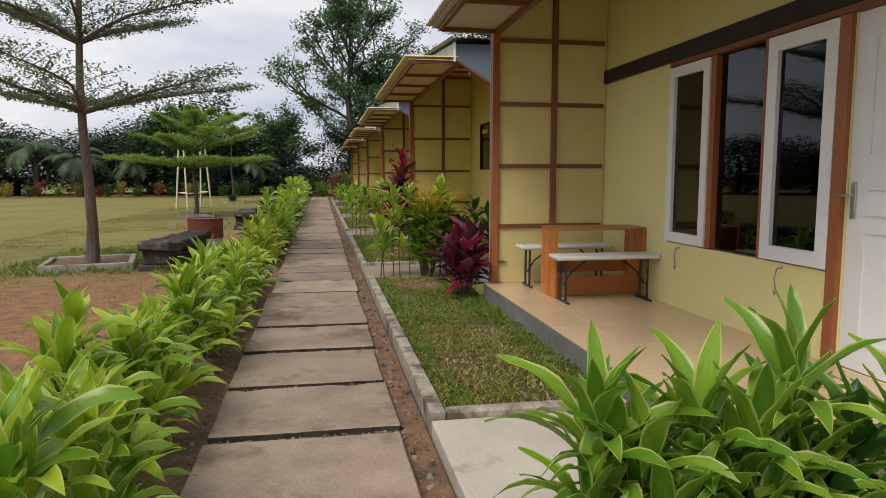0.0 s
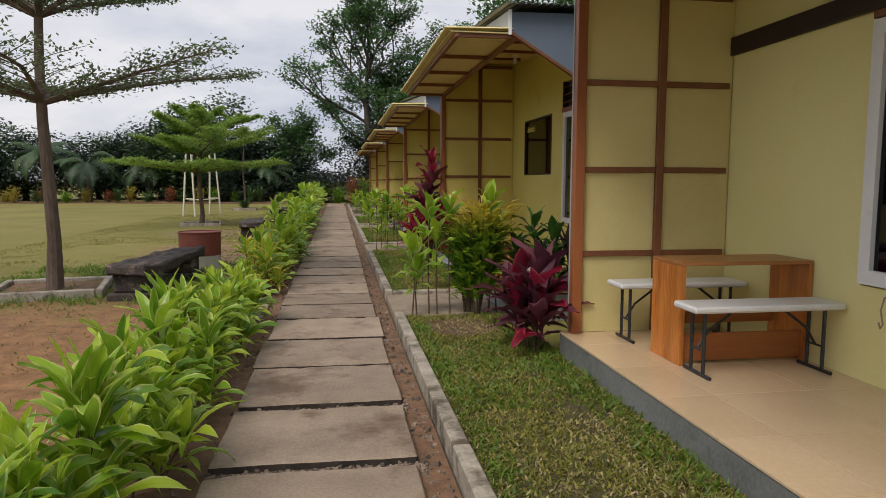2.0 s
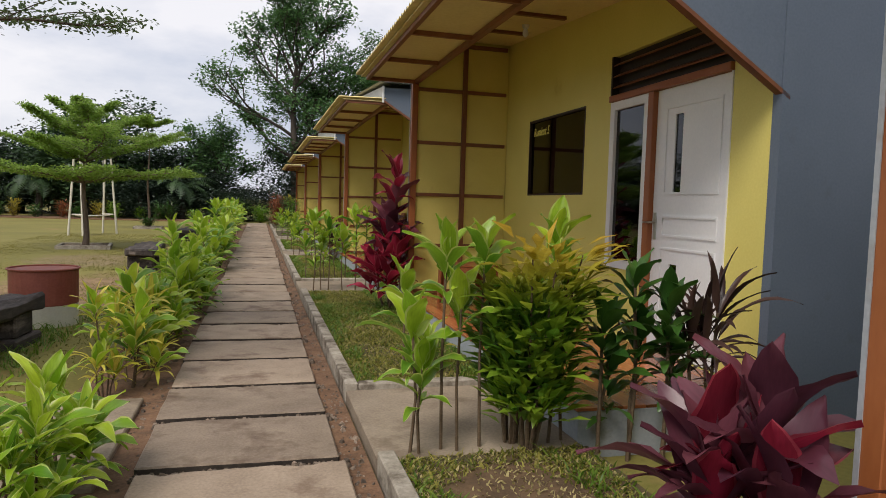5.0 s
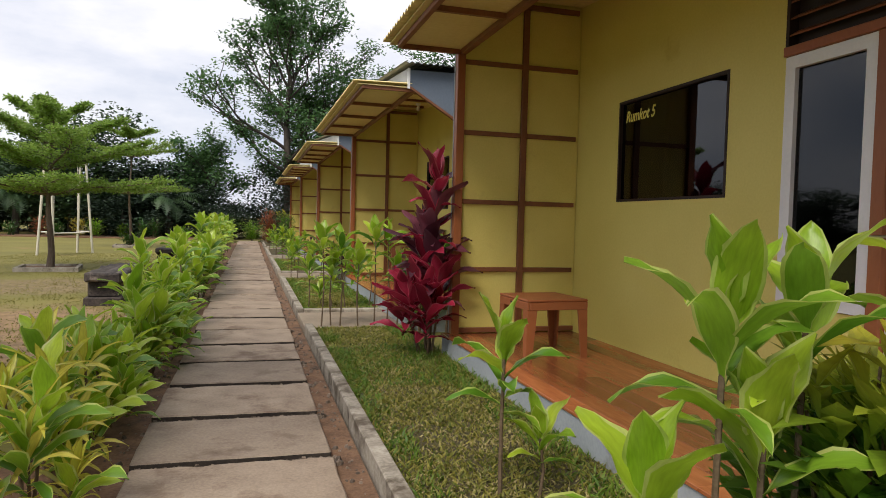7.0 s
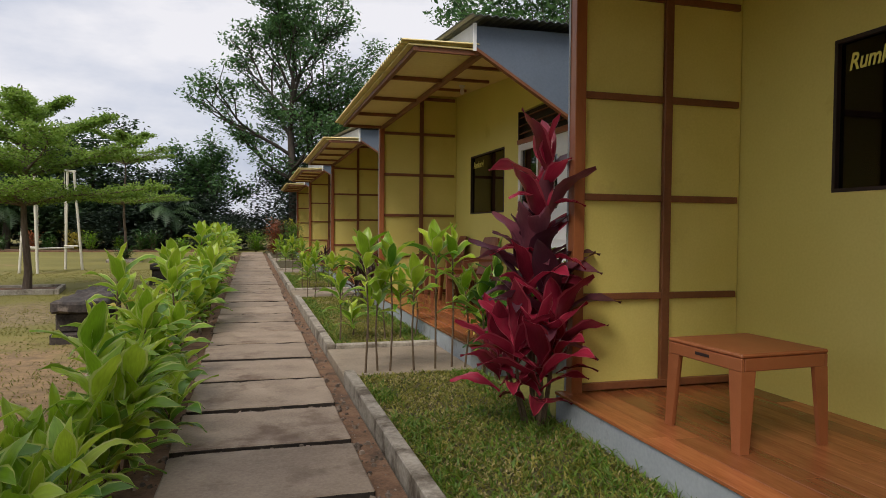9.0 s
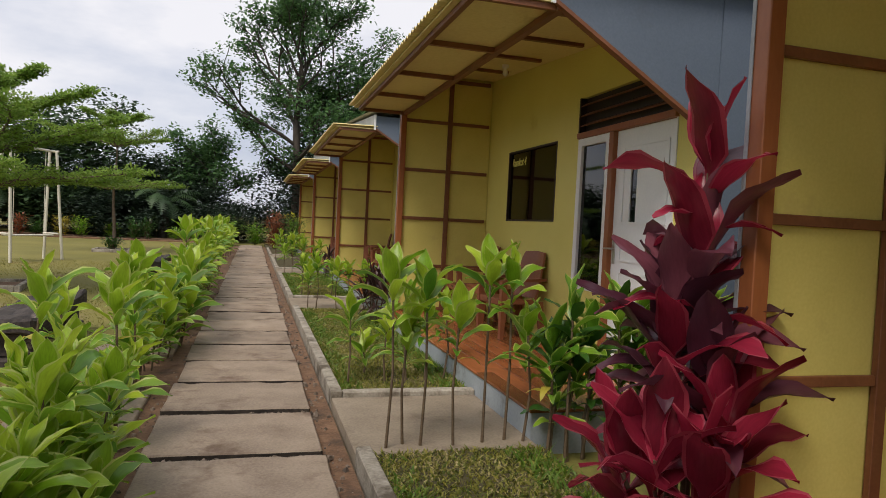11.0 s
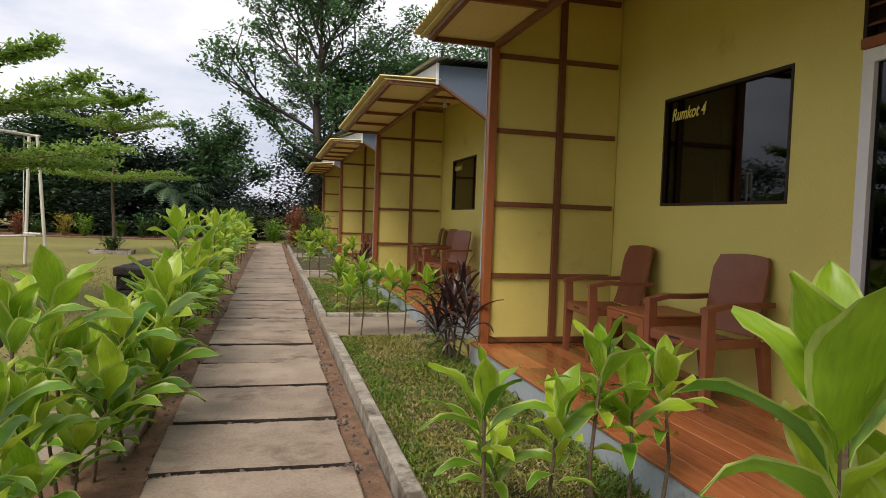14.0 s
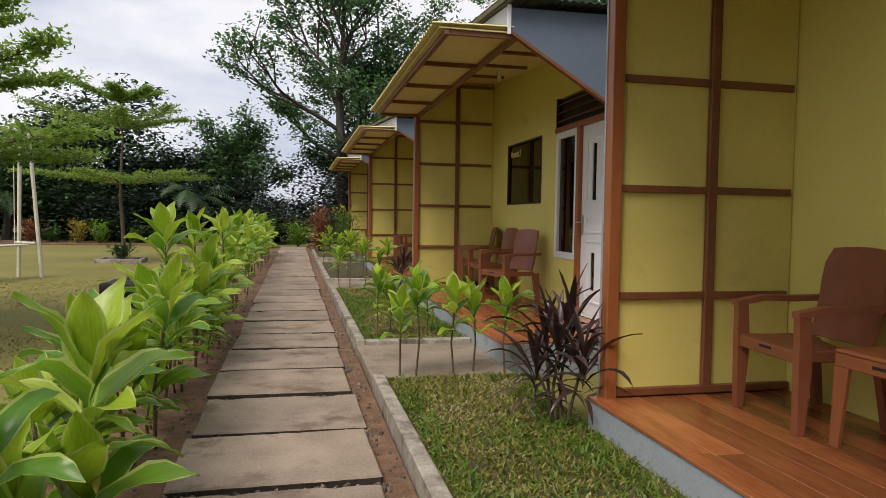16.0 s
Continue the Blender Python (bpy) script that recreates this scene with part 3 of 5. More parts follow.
def cottage_shell(k, pale):
    wall, panel = (M_WALL_PALE, M_PANEL_PALE) if pale else (M_WALL, M_PANEL)
    sheet = M_SHEET_GREY if pale else M_SHEET
    c = empty("cottage", pose(0, PITCH * k, 0), "yellow cottage with brown battens and a corrugated canopy", "cottage", "row of cottages")
    holes = [(-3.50, -1.42, 0.77, 2.36), (-4.42, -3.502, 0.2, 2.36)] if pale else [(-2.19, -0.77, 1.49, 2.37), (-4.35, -2.70, 0.82, 2.74), (-4.35, -3.38, 0.2, 0.82)]
    part("wall", wall_with(3.2, 3.32, -4.72, 0.06, 0.0, 3.13, holes), wall, c, "smooth painted front wall")
    bm = prism(bmesh.new(), [(-4.72, 3.13), (0.06, 3.13), (0.06, 3.50), (-4.72, 3.14)], "x", 3.2, 3.32)
    part("wall", bm, wall, c, "smooth painted gable strip under the roof")
    part("side_wall", boxes((3.2, 7.2, -4.80, -4.722, -0.1, 3.12)), M_GREY, c, "blue-grey painted side wall")
    part("side_wall", boxes((3.322, 7.2, 0.0, 0.08, -0.1, 3.46)), M_GREY, c, "blue-grey painted side wall")
    part("back_wall", boxes((7.2, 7.3, -4.8, 0.08, -0.1, 3.12)), M_GREY, c)
    part("room_floor", boxes((3.322, 7.2, -4.72, 0.0, 0.0, 0.2)), M_GROUT, c)
    # brace board at the near end, cut on a slant
    part("brace_board", prism(bmesh.new(), [(1.90, 2.92), (1.90, 3.11), (3.198, 3.125), (3.198, 2.13)], "y", -4.79, -4.745), M_GREY, c, "slanting blue-grey brace board")
    part("trim", prism(bmesh.new(), [(1.90, 2.888), (1.90, 2.918), (3.26, 2.092), (3.26, 2.062)], "y", -4.80, -4.74), M_BROWN, c)
    part("fascia", prism(bmesh.new(), [(-4.79, 2.965), (0.05, 2.965), (0.05, 3.50), (-4.79, 3.125)], "x", 1.875, 1.898), M_FASCIA, c, "pale grey fascia above the canopy")
    part("corner_trim", boxes((1.868, 1.9, -4.805, -4.792, 2.88, 3.13)), M_WHITE, c)
    part("roof", corrugated(bmesh.new(), 1.80, 7.35, -4.92, 0.22, roof_z, "x"), M_ROOF, c, "grey corrugated roof sheet")
    # porch ceiling and its cross battens
    bm = prism(bmesh.new(), [(-4.735, 3.08), (-0.002, 3.43), (-0.002, 3.445), (-4.735, 3.095)], "x", 1.9, 3.198)
    part("porch_ceiling", bm, sheet, c)
    for y in (-0.95, -1.95, -2.95, -3.95):
        z = 3.08 + 0.35 * (y + 4.735) / 4.733
        part("ceiling_batten", boxes((1.99, 3.05, y - 0.025, y + 0.025, z - 0.035, z - 0.002)), M_BROWN, c)
    # canopy over the front
    part("canopy_sheet", corrugated(bmesh.new(), 1.21, 1.93, -4.80, 0.06, lambda x, y: 2.925 + 0.02 * (x - 1.2), "y", 0.10, 0.015), sheet, c, "corrugated canopy sheet with a wavy edge")
    part("canopy_lining", boxes((1.27, 1.93, -4.78, 0.04, 2.893, 2.905)), sheet, c)
    for x0, x1 in ((1.32, 1.365), (1.925, 1.985)):
        part("canopy_beam", boxes((x0, x1, -4.77, -0.06, 2.845, 2.892), bevel=0.004), M_BROWN, c)
    for y in (-4.74, -3.55, -2.37, -1.19, -0.03):
        part("canopy_batten", boxes((1.367, 1.923, y - 0.02, y + 0.02, 2.85, 2.892)), M_BROWN, c)
    # the panelled wing wall at the far end of the porch
    wing = part("wing_wall", boxes((1.93, 3.198, 0.012, 0.045, 0.2, 3.50)), panel, c, "panelled screen wall with brown battens")
    zs = [0.2, *RAILS, 3.40]
    for x0, x1 in ((1.99, 2.572), (2.628, 3.196)):
        for z0, z1 in zip(zs, zs[1:]):
            part("panel", boxes((x0 + 0.002, x1 - 0.002, 0.0, 0.011, z0 + 0.004, z1 - 0.004), bevel=0.002), panel, wing)
    for z in RAILS:
        for x0, x1 in ((1.986, 2.569), (2.631, 3.16)):
            part("rail", boxes((x0, x1, -0.028, -0.001, z - 0.022, z + 0.022), bevel=0.003), M_BROWN, wing)
    part("rail", boxes((1.986, 3.16, -0.03, -0.001, 3.34, 3.39), bevel=0.003), M_BROWN, wing)
    part("stud", boxes((2.57, 2.63, -0.034, -0.001, 0.25 if not pale else 0.205, 3.338), bevel=0.003), M_BROWN, wing)
    part("post", boxes((1.908, 1.984, -0.045, 0.05, 0.2, 2.888), bevel=0.004), M_POST, wing, "orange-brown painted corner post")
    part("edge_strip", boxes((1.903, 1.907, 0.03, 0.05, 0.2, 2.88)), M_FASCIA, wing)
    if not pale:
        part("rail", boxes((1.986, 3.19, -0.04, -0.001, 0.216, 0.262), bevel=0.003), M_BROWN, wing)
    lamp = part("lamp_holder", tube(bmesh.new(), [(2.85, -1.38, 3.335), (2.85, -1.38, 3.29)], [0.045, 0.035], 10), M_WHITE, c, "white ceiling lamp holder")
    part("bulb", tube(bmesh.new(), [(2.85, -1.38, 3.289), (2.85, -1.38, 3.26), (2.85, -1.38, 3.22), (2.85, -1.38, 3.195)], [0.014, 0.03, 0.032, 0.012], 10), M_WHITE, lamp, "unlit white bulb")
    # plinth of the porch
    plinth = part("plinth", boxes((1.845, 3.198, -4.9, 0.05, -0.15, 0.185), bevel=0.004), M_PLINTH_DARK if pale else M_PLINTH, c, "painted concrete plinth of the porch")
    if pale:
        g = 0.004
        xs, ys = [1.838, 2.17, 2.77, 3.198], [-4.9, -4.0, -3.4, -2.8, -2.2, -1.6, -1.0, -0.4, 0.05]
        part("grout", boxes((1.845, 3.198, -4.89, 0.045, 0.1855, 0.198)), M_GROUT, c)
        for xa, xb in zip(xs, xs[1:]):
            for ya, yb in zip(ys, ys[1:]):
                part("tile", boxes((xa + g / 2, xb - g / 2, ya + g / 2, yb - g / 2, 0.187, 0.202), bevel=0.0015), M_TILE, plinth)
    else:
        rng = random.Random(31)
        x, w = 1.835, 0.151
        while x < 3.19:
            xe = min(x + w, 3.197)
            y = -4.9
            while y < 0.045:
                ye = min(y + rng.uniform(1.1, 2.3), 0.05)
                if 0.05 - ye < 0.4:
                    ye = 0.05
                part("plank", boxes((x + 0.0015, xe - 0.0015, y + 0.0015, ye - 0.0015, 0.187, 0.206), bevel=0.002), M_PLANK, plinth)
                y = ye
            x = xe
    return c


def handle(parent, x, y, z):
    """A lever handle on a long back plate."""
    bm = boxes((x - 0.012, x - 0.002, y - 0.02, y + 0.02, z - 0.12, z + 0.10), bevel=0.004)
    tube(bm, [(x - 0.01, y, z + 0.02), (x - 0.05, y, z + 0.02), (x - 0.055, y + 0.01, z + 0.02), (x - 0.052, y + 0.11, z + 0.018)], [0.009, 0.009, 0.009, 0.007], 8)
    return part("handle", bm, M_STEEL, parent, "steel lever handle on a long plate")


def panel_door(c, y0, y1, z0, z1, slots):
    """A white panelled door with raised mouldings and narrow dark lights."""
    x = 3.215
    d = part("door", wall_with(x, x + 0.04, y0 + 0.003, y1 - 0.003, z0, z1, [(s[0], s[1], s[2], s[3]) for s in slots]), M_WHITE, c, "closed white panelled door with narrow dark lights")
    h = z1 - z0
    w = y1 - y0
    for a, b in ((0.60, 0.93), (0.44, 0.52), (0.08, 0.40)):
        za, zb, ya, yb = z0 + a * h, z0 + b * h, y0 + 0.10 * w, y1 - 0.15 * w
        bm = wall_with(x - 0.010, x - 0.001, ya, yb, za, zb, [(ya + 0.018, yb - 0.018, za + 0.018, zb - 0.018)])
        part("moulding", bm, M_WHITE, d)
    for s in slots:
        part("pane", boxes((x + 0.012, x + 0.018, s[0], s[1], s[2], s[3])), M_GLASS, d, "narrow tinted glass light")
    handle(d, x, y1 - 0.05, z0 + 1.02)
    return d


def framed(c, name, y0, y1, z0, z1, frame_w, material, x0=3.19, x1=3.26, label="", cross=()):
    """A window: frame of four bars with a pane of tinted glass."""
    f = frame_w
    bm = wall_with(x0, x1, y0, y1, z0, z1, [(y0 + f, y1 - f, z0 + f, z1 - f)])
    w = part(name, bm, material, c, label)
    part("pane", boxes((x0 + 0.03, x0 + 0.036, y0 + f, y1 - f, z0 + f, z1 - f)), M_GLASS, w, "dark tinted glass pane")
    return w


def lettering(c, words, y, z, size, x):
    cu = bpy.data.curves.new("lettering", "FONT")
    cu.body, cu.size, cu.extrude, cu.shear, cu.offset = words, size, 0.001, 0.25, 0.0025
    tmp = bpy.data.objects.new("lettering", cu)
    scene.collection.objects.link(tmp)
    bpy.context.view_layer.update()
    me = bpy.data.meshes.new_from_object(tmp.evaluated_get(bpy.context.evaluated_depsgraph_get()))
    bpy.data.objects.remove(tmp)
    me.materials.clear()
    ob = part("lettering", me, M_LETTER, c, "hand-painted yellow words on the glass")
    ob.matrix_basis = pose(x, y, z, 90, 0, -90) @ Matrix.Diagonal((0.80, 1, 1, 1))
    return ob


def yellow_front(c):
    """The front of the yellow cottages: picture window, side light, door, vent."""
    framed(c, "window", -2.19, -0.77, 1.49, 2.37, 0.022, M_STRIP, 3.195, 3.27, "wide dark window with a thin dark frame")
    part("glazing_bar", boxes((3.232, 3.262, -1.47, -1.41, 1.513, 2.347)), M_STRIP, c)
    framed(c, "window", -3.34, -2.705, 0.825, 2.325, 0.075, M_WHITE, 3.185, 3.25, "tall narrow side light in a white frame")
    part("door_frame", boxes((3.17, 3.28, -3.42, -3.342, 0.2, 2.325), bevel=0.004), M_POST, c)
    part("door_frame", boxes((3.165, 3.28, -4.35, -2.70, 2.328, 2.385), bevel=0.004), M_POST, c)
    part("door_frame", boxes((3.19, 3.28, -4.35, -4.332, 0.2, 2.325)), M_WHITE, c)
    panel_door(c, -4.33, -3.422, 0.215, 2.325, [(-3.78, -3.68, 1.5, 2.11), (-3.78, -3.68, 0.52, 0.93)])
    v = part("vent", boxes((3.25, 3.27, -4.35, -2.70, 2.386, 2.74)), M_STRIP, c, "dark slatted vent above the door")
    for z in (2.46, 2.56, 2.66):
        part("slat", prism(bmesh.new(), [(3.185, z - 0.012), (3.245, z + 0.022), (3.248, z + 0.034), (3.188, z)], "y", -4.345, -2.705), M_BROWN, v)
    part("vent_frame", boxes((3.18, 3.25, -2.725, -2.70, 2.387, 2.74)), M_STRIP, v)


def cream_front(c):
    """The front of the cream cottage: three-light window with brown mullions, door, dark strip."""
    st = part("vent_strip", boxes((3.165, 3.198, -4.72, -0.002, 2.363, 2.50), bevel=0.003), M_STRIP, c, "dark brown board above the windows")
    part("window_head", boxes((3.17, 3.26, -4.42, -1.42, 2.315, 2.36), bevel=0.003), M_BROWN, c)
    framed(c, "window", -2.05, -1.43, 0.785, 2.305, 0.085, M_WHITE, 3.165, 3.215, "white casement with dark tinted glass")
    framed(c, "window", -3.41, -2.767, 0.785, 2.305, 0.10, M_WHITE, 3.165, 3.215, "white casement with dark tinted glass")
    for y0, y1 in ((-2.12, -2.052), (-2.765, -2.712)):
        part("mullion", boxes((3.18, 3.26, y0, y1, 0.78, 2.312), bevel=0.003), M_POST, c)
    part("pane", boxes((3.232, 3.238, -2.711, -2.121, 0.79, 2.31)), M_GLASS, c, "dark tinted glass pane between the casements")
    part("door_frame", boxes((3.165, 3.28, -3.50, -3.412, 0.2, 2.312), bevel=0.004), M_POST, c)
    panel_door(c, -4.41, -3.502, 0.21, 2.31, [(-3.92, -3.82, 1.5, 2.08)])
    for y in (-1.65, -2.98):
        bm = tube(bmesh.new(), [(3.197, y, 0.74), (3.15, y - 0.01, 0.735), (3.15, y + 0.012, 0.66), (3.155, y - 0.004, 0.58), (3.17, y + 0.03, 0.55), (3.175, y + 0.05, 0.58)], [0.008, 0.006, 0.005, 0.005, 0.005, 0.005], 6)
        part("window_hook", bm, M_HOOK, c, "hanging metal window stay")


cot_a = cottage_shell(0, True)
cream_front(cot_a)
cot_b = cottage_shell(1, False)
yellow_front(cot_b)
rest = [copy_thing(cot_b, pose(0, PITCH * k, 0)) for k in range(2, 6)]
for k, c in enumerate([cot_b, *rest]):
    lettering(c, "Rumkot %d" % (5 - k), -0.845, 2.185, 0.135, 3.2205)
tagged(cot_a, "cream cottage with white casements and tiled porch")


# ---- furniture ----
def plastic_table(m, material, label):
    """A square moulded table with tapered legs and a slot in the apron."""
    t = empty("plastic_table", m, label, "table", "porch tables")
    s, h = 0.27, 0.475
    bm = boxes((-s, s, -s, s, h - 0.022, h), bevel=0.008)
    part("tabletop", bm, material, t)
    for sx in (-1, 1):
        for sy in (-1, 1):
            bm = bmesh.new()
            a = [(sx * (s - 0.004), sy * (s - 0.004)), (sx * (s - 0.088), sy * (s - 0.004)), (sx * (s - 0.088), sy * (s - 0.022)), (sx * (s - 0.022), sy * (s - 0.022)), (sx * (s - 0.022), sy * (s - 0.088)), (sx * (s - 0.004), sy * (s - 0.088))]
            b = [(sx * (s + 0.004), sy * (s + 0.004)), (sx * (s - 0.050), sy * (s + 0.004)), (sx * (s - 0.050), sy * (s - 0.014)), (sx * (s - 0.014), sy * (s - 0.014)), (sx * (s - 0.014), sy * (s - 0.050)), (sx * (s + 0.004), sy * (s - 0.050))]
            hi = [bm.verts.new((*p, h - 0.085)) for p in a]
            lo = [bm.verts.new((*p, 0.0)) for p in b]
            for i in range(6):
                bm.faces.new((lo[i], lo[(i + 1) % 6], hi[(i + 1) % 6], hi[i]))
            bm.faces.new(lo)
            bm.faces.new(hi)
            bmesh.ops.recalc_face_normals(bm, faces=bm.faces)
            part("leg", bm, material, t)
    for sx in (-1, 1):
        x = sx * (s - 0.012)
        part("apron", boxes((x - 0.01, x + 0.01, -s + 0.004, s - 0.004, h - 0.085, h - 0.0225), bevel=0.004), material, t)
        part("apron", boxes((-s + 0.023, s - 0.023, x - 0.01, x + 0.01, h - 0.085, h - 0.0225), bevel=0.004), material, t)
    # No opening is cut: a dark strip stands for the slot's shade.
    part("slot", boxes((-s - 0.0005, -s + 0.01, -0.05, 0.05, h - 0.055, h - 0.04)), M_STRIP, t, "moulded slot, its shade a dark strip")
    return t


def plastic_chair(m, label):
    """A moulded armchair with a textured back, facing -x in its own frame."""
    c = empty("plastic_armchair", m, label, "chair", "porch chairs")
    mt = M_PLASTIC
    bm = bmesh.new()
    cols, rows = 6, 4
    grid = [[bm.verts.new((-0.24 + 0.46 * j / rows, -0.24 + 0.48 * i / cols, 0.435 - 0.03 * (1 - ((i - 3) / 3) ** 2) - 0.02 * j / rows)) for i in range(cols + 1)] for j in range(rows + 1)]
    for j in range(rows):
        for i in range(cols):
            bm.faces.new((grid[j][i], grid[j + 1][i], grid[j + 1][i + 1], grid[j][i + 1]))
    bmesh.ops.recalc_face_normals(bm, faces=bm.faces)
    bmesh.ops.solidify(bm, geom=bm.faces[:], thickness=0.022)
    part("seat", bm, mt, c, smooth=False)
    bm = bmesh.new()
    g = []
    for j in range(7):
        z = 0.42 + 0.51 * j / 6
        x = 0.20 + 0.12 * (j / 6) + 0.01 * math.sin(j)
        w = 0.235 - (0.03 if j == 6 else 0.0)
        g.append([bm.verts.new((x + 0.035 * (1 - (2 * i / 6 - 1) ** 2), -w + 2 * w * i / 6, z + (0.012 * (1 - (2 * i / 6 - 1) ** 2) if j == 6 else 0))) for i in range(7)])
    for j in range(6):
        for i in range(6):
            bm.faces.new((g[j][i], g[j][i + 1], g[j + 1][i + 1], g[j + 1][i]))
    bmesh.ops.recalc_face_normals(bm, faces=bm.faces)
    bmesh.ops.solidify(bm, geom=bm.faces[:], thickness=0.02)
    part("backrest", bm, mt, c, "textured brown backrest")
    for s in (-1, 1):
        y = s * 0.262
        bm = bmesh.new()
        tops = [(-0.27, 0.625), (-0.1, 0.655), (0.10, 0.65), (0.285, 0.655)]
        prism(bm, [*tops, *[(p[0], p[1] - 0.032) for p in reversed(tops)]], "y", y - 0.032, y + 0.032)
        part("armrest", bm, mt, c)
        bm = prism(bmesh.new(), [(-0.255, 0.0), (-0.215, 0.0), (-0.185, 0.36), (-0.20, 0.60), (-0.262, 0.60)], "y", y - 0.025, y + 0.025)
        part("leg", bm, mt, c)
        bm = prism(bmesh.new(), [(0.26, 0.0), (0.30, 0.0), (0.265, 0.40), (0.18, 0.40)], "y", y - 0.025, y + 0.025)
        part("leg", bm, mt, c)
        part("side_rail", boxes((-0.2, 0.2, y - 0.012, y + 0.012, 0.37, 0.425), bevel=0.004), mt, c)
    part("front_rail", boxes((-0.252, -0.232, -0.236, 0.236, 0.36, 0.425), bevel=0.005), mt, c)
    # The slot's shade is a dark strip set on the solid rail.
    part("slot", boxes((-0.254, -0.24, -0.05, 0.05, 0.395, 0.41)), M_STRIP, c, "moulded slot, its shade a dark strip")
    return c


def console_table(m):
    """An open teak frame: two end boards, a top and a low front board."""
    t = empty("console_table", m, "varnished teak open-frame table on the porch", "table")
    part("tabletop", boxes((-0.46, 0.46, -0.20, 0.20, 0.645, 0.67), bevel=0.003), grained("teak_top", (0.26, 0.10, 0.03), (0.40, 0.17, 0.055), 0.35, 0.1, "X"), t)
    for x in (-0.445, 0.445):
        for y in (-0.1, 0.1):
            part("end_board", boxes((x - 0.015, x + 0.015, y - 0.0985, y + 0.0985, 0.0, 0.644), bevel=0.002), M_TEAK, t)
    part("front_board", boxes((-0.428, 0.428, -0.16, -0.14, 0.02, 0.20), bevel=0.003), grained("teak_low", (0.32, 0.10, 0.025), (0.44, 0.15, 0.04), 0.35, 0.1, "X"), t)
    part("back_board", boxes((-0.428, 0.428, 0.14, 0.16, 0.20, 0.34), bevel=0.003), grained("teak_back", (0.30, 0.10, 0.025), (0.42, 0.15, 0.04), 0.35, 0.1, "X"), t)
    return t


def folding_bench(m):
    """A white plastic bench on two folding legs of dark steel tube."""
    b = empty("folding_bench", m, "white plastic bench on folding dark steel legs", "bench", "benches at the console table")
    part("seat", boxes((-0.50, 0.50, -0.135, 0.135, 0.40, 0.44), bevel=0.012), M_WHITE_SEAT, b, "pebbled white seat")
    for s in (-1, 1):
        x = s * 0.40
        leg = bmesh.new()
        for y in (-0.07, 0.07):
            tube(leg, [(x, y, 0.398), (x, y, 0.02)], [0.012, 0.012], 8)
        part("leg", leg, M_DARK_STEEL, b)
        part("foot_bar", tube(bmesh.new(), [(x, -0.15, 0.012), (x, 0.15, 0.012)], [0.012, 0.012], 8), M_DARK_STEEL, b)
        part("cross_bar", tube(bmesh.new(), [(x, -0.07, 0.16), (x, 0.07, 0.16)], [0.008, 0.008], 6), M_DARK_STEEL, b)
        part("brace", tube(bmesh.new(), [(x, 0.0, 0.16), (x - s * 0.07, 0.0, 0.27), (x - s * 0.24, 0.0, 0.395)], [0.009, 0.009, 0.009], 6), M_DARK_STEEL, b)
    return b


console_table(pose(2.73, -0.83, 0.203))
folding_bench(pose(2.69, -1.21, 0.203))
folding_bench(pose(2.64, -0.28, 0.203))
plastic_table(pose(2.39, 5.67, 0.207, 0, 0, 3), M_PLASTIC_OR, "orange-brown plastic side table on a plank porch")
# pairs of chairs with a table between, cottage by cottage
chair0 = plastic_chair(pose(2.83, 12.81, 0.207, 0, 0, -4), "brown plastic armchair on a plank porch")
copy_thing(chair0, pose(2.83, 11.45, 0.207, 0, 0, 8))
plastic_table(pose(2.90, 12.14, 0.207), M_PLASTIC_OR, "orange-brown plastic table between two armchairs")
for k in (3, 4, 5):
    copy_thing(chair0, pose(2.80, 6.7 * k - 0.42, 0.207, 0, 0, -4 * k))
    copy_thing(chair0, pose(2.86, 6.7 * k - 1.15, 0.207, 0, 0, 5))
    if k == 3:
        copy_thing(chair0, pose(2.72, 6.7 * k - 2.35, 0.207, 0, 0, 18))


# ---- the lawn's things ----
def timber_bench(m, label):
    """A thick weathered slab of timber on two stepped dark blocks."""
    b = empty("timber_bench", m, label, "bench", "benches on the lawn")
    bm = bmesh.new()
    box(bm, -0.22, 0.22, -1.15, 1.15, 0.345, 0.47, bevel=0.02)
    bmesh.ops.subdivide_edges(bm, edges=[e for e in bm.edges if e.calc_length() > 1], cuts=13)
    bmesh.ops.subdivide_edges(bm, edges=[e for e in bm.edges if 0.3 < e.calc_length() and abs(e.verts[0].co.y - e.verts[1].co.y) < 0.02], cuts=4)
    for v in bm.verts:
        v.co += Vector((0.075 * noise.noise(Vector((v.co.x * 2, v.co.y * 1.9, 3))), 0.05 * noise.noise(v.co * 3), 0.055 * noise.noise(Vector((v.co.x * 7, v.co.y * 2.6, v.co.z * 6))) + 0.03 * (v.co.y / 1.15) ** 4 * (1 if v.co.y < 0 else 0.3)))
    part("seat", bm, M_STONE, b, "cracked weathered timber slab")
    for y in (-0.86, 0.80):
        part("support", boxes((-0.20, 0.20, y - 0.18, y + 0.18, 0.16, 0.362), bevel=0.015), M_STONE, b)
        part("support", boxes((-0.24, 0.24, y - 0.27, y + 0.27, -0.02, 0.158), bevel=0.015), M_STONE, b)
    return b


bench0 = timber_bench(pose(-2.17, 4.2, -0.07, 0, 0, -5), "dark weathered timber slab bench on the lawn")
copy_thing(bench0, pose(-1.92, 11.75, -0.04, 0, 0, 3))
copy_thing(bench0, pose(-1.90, 19.2, -0.04, 0, 0, 0))


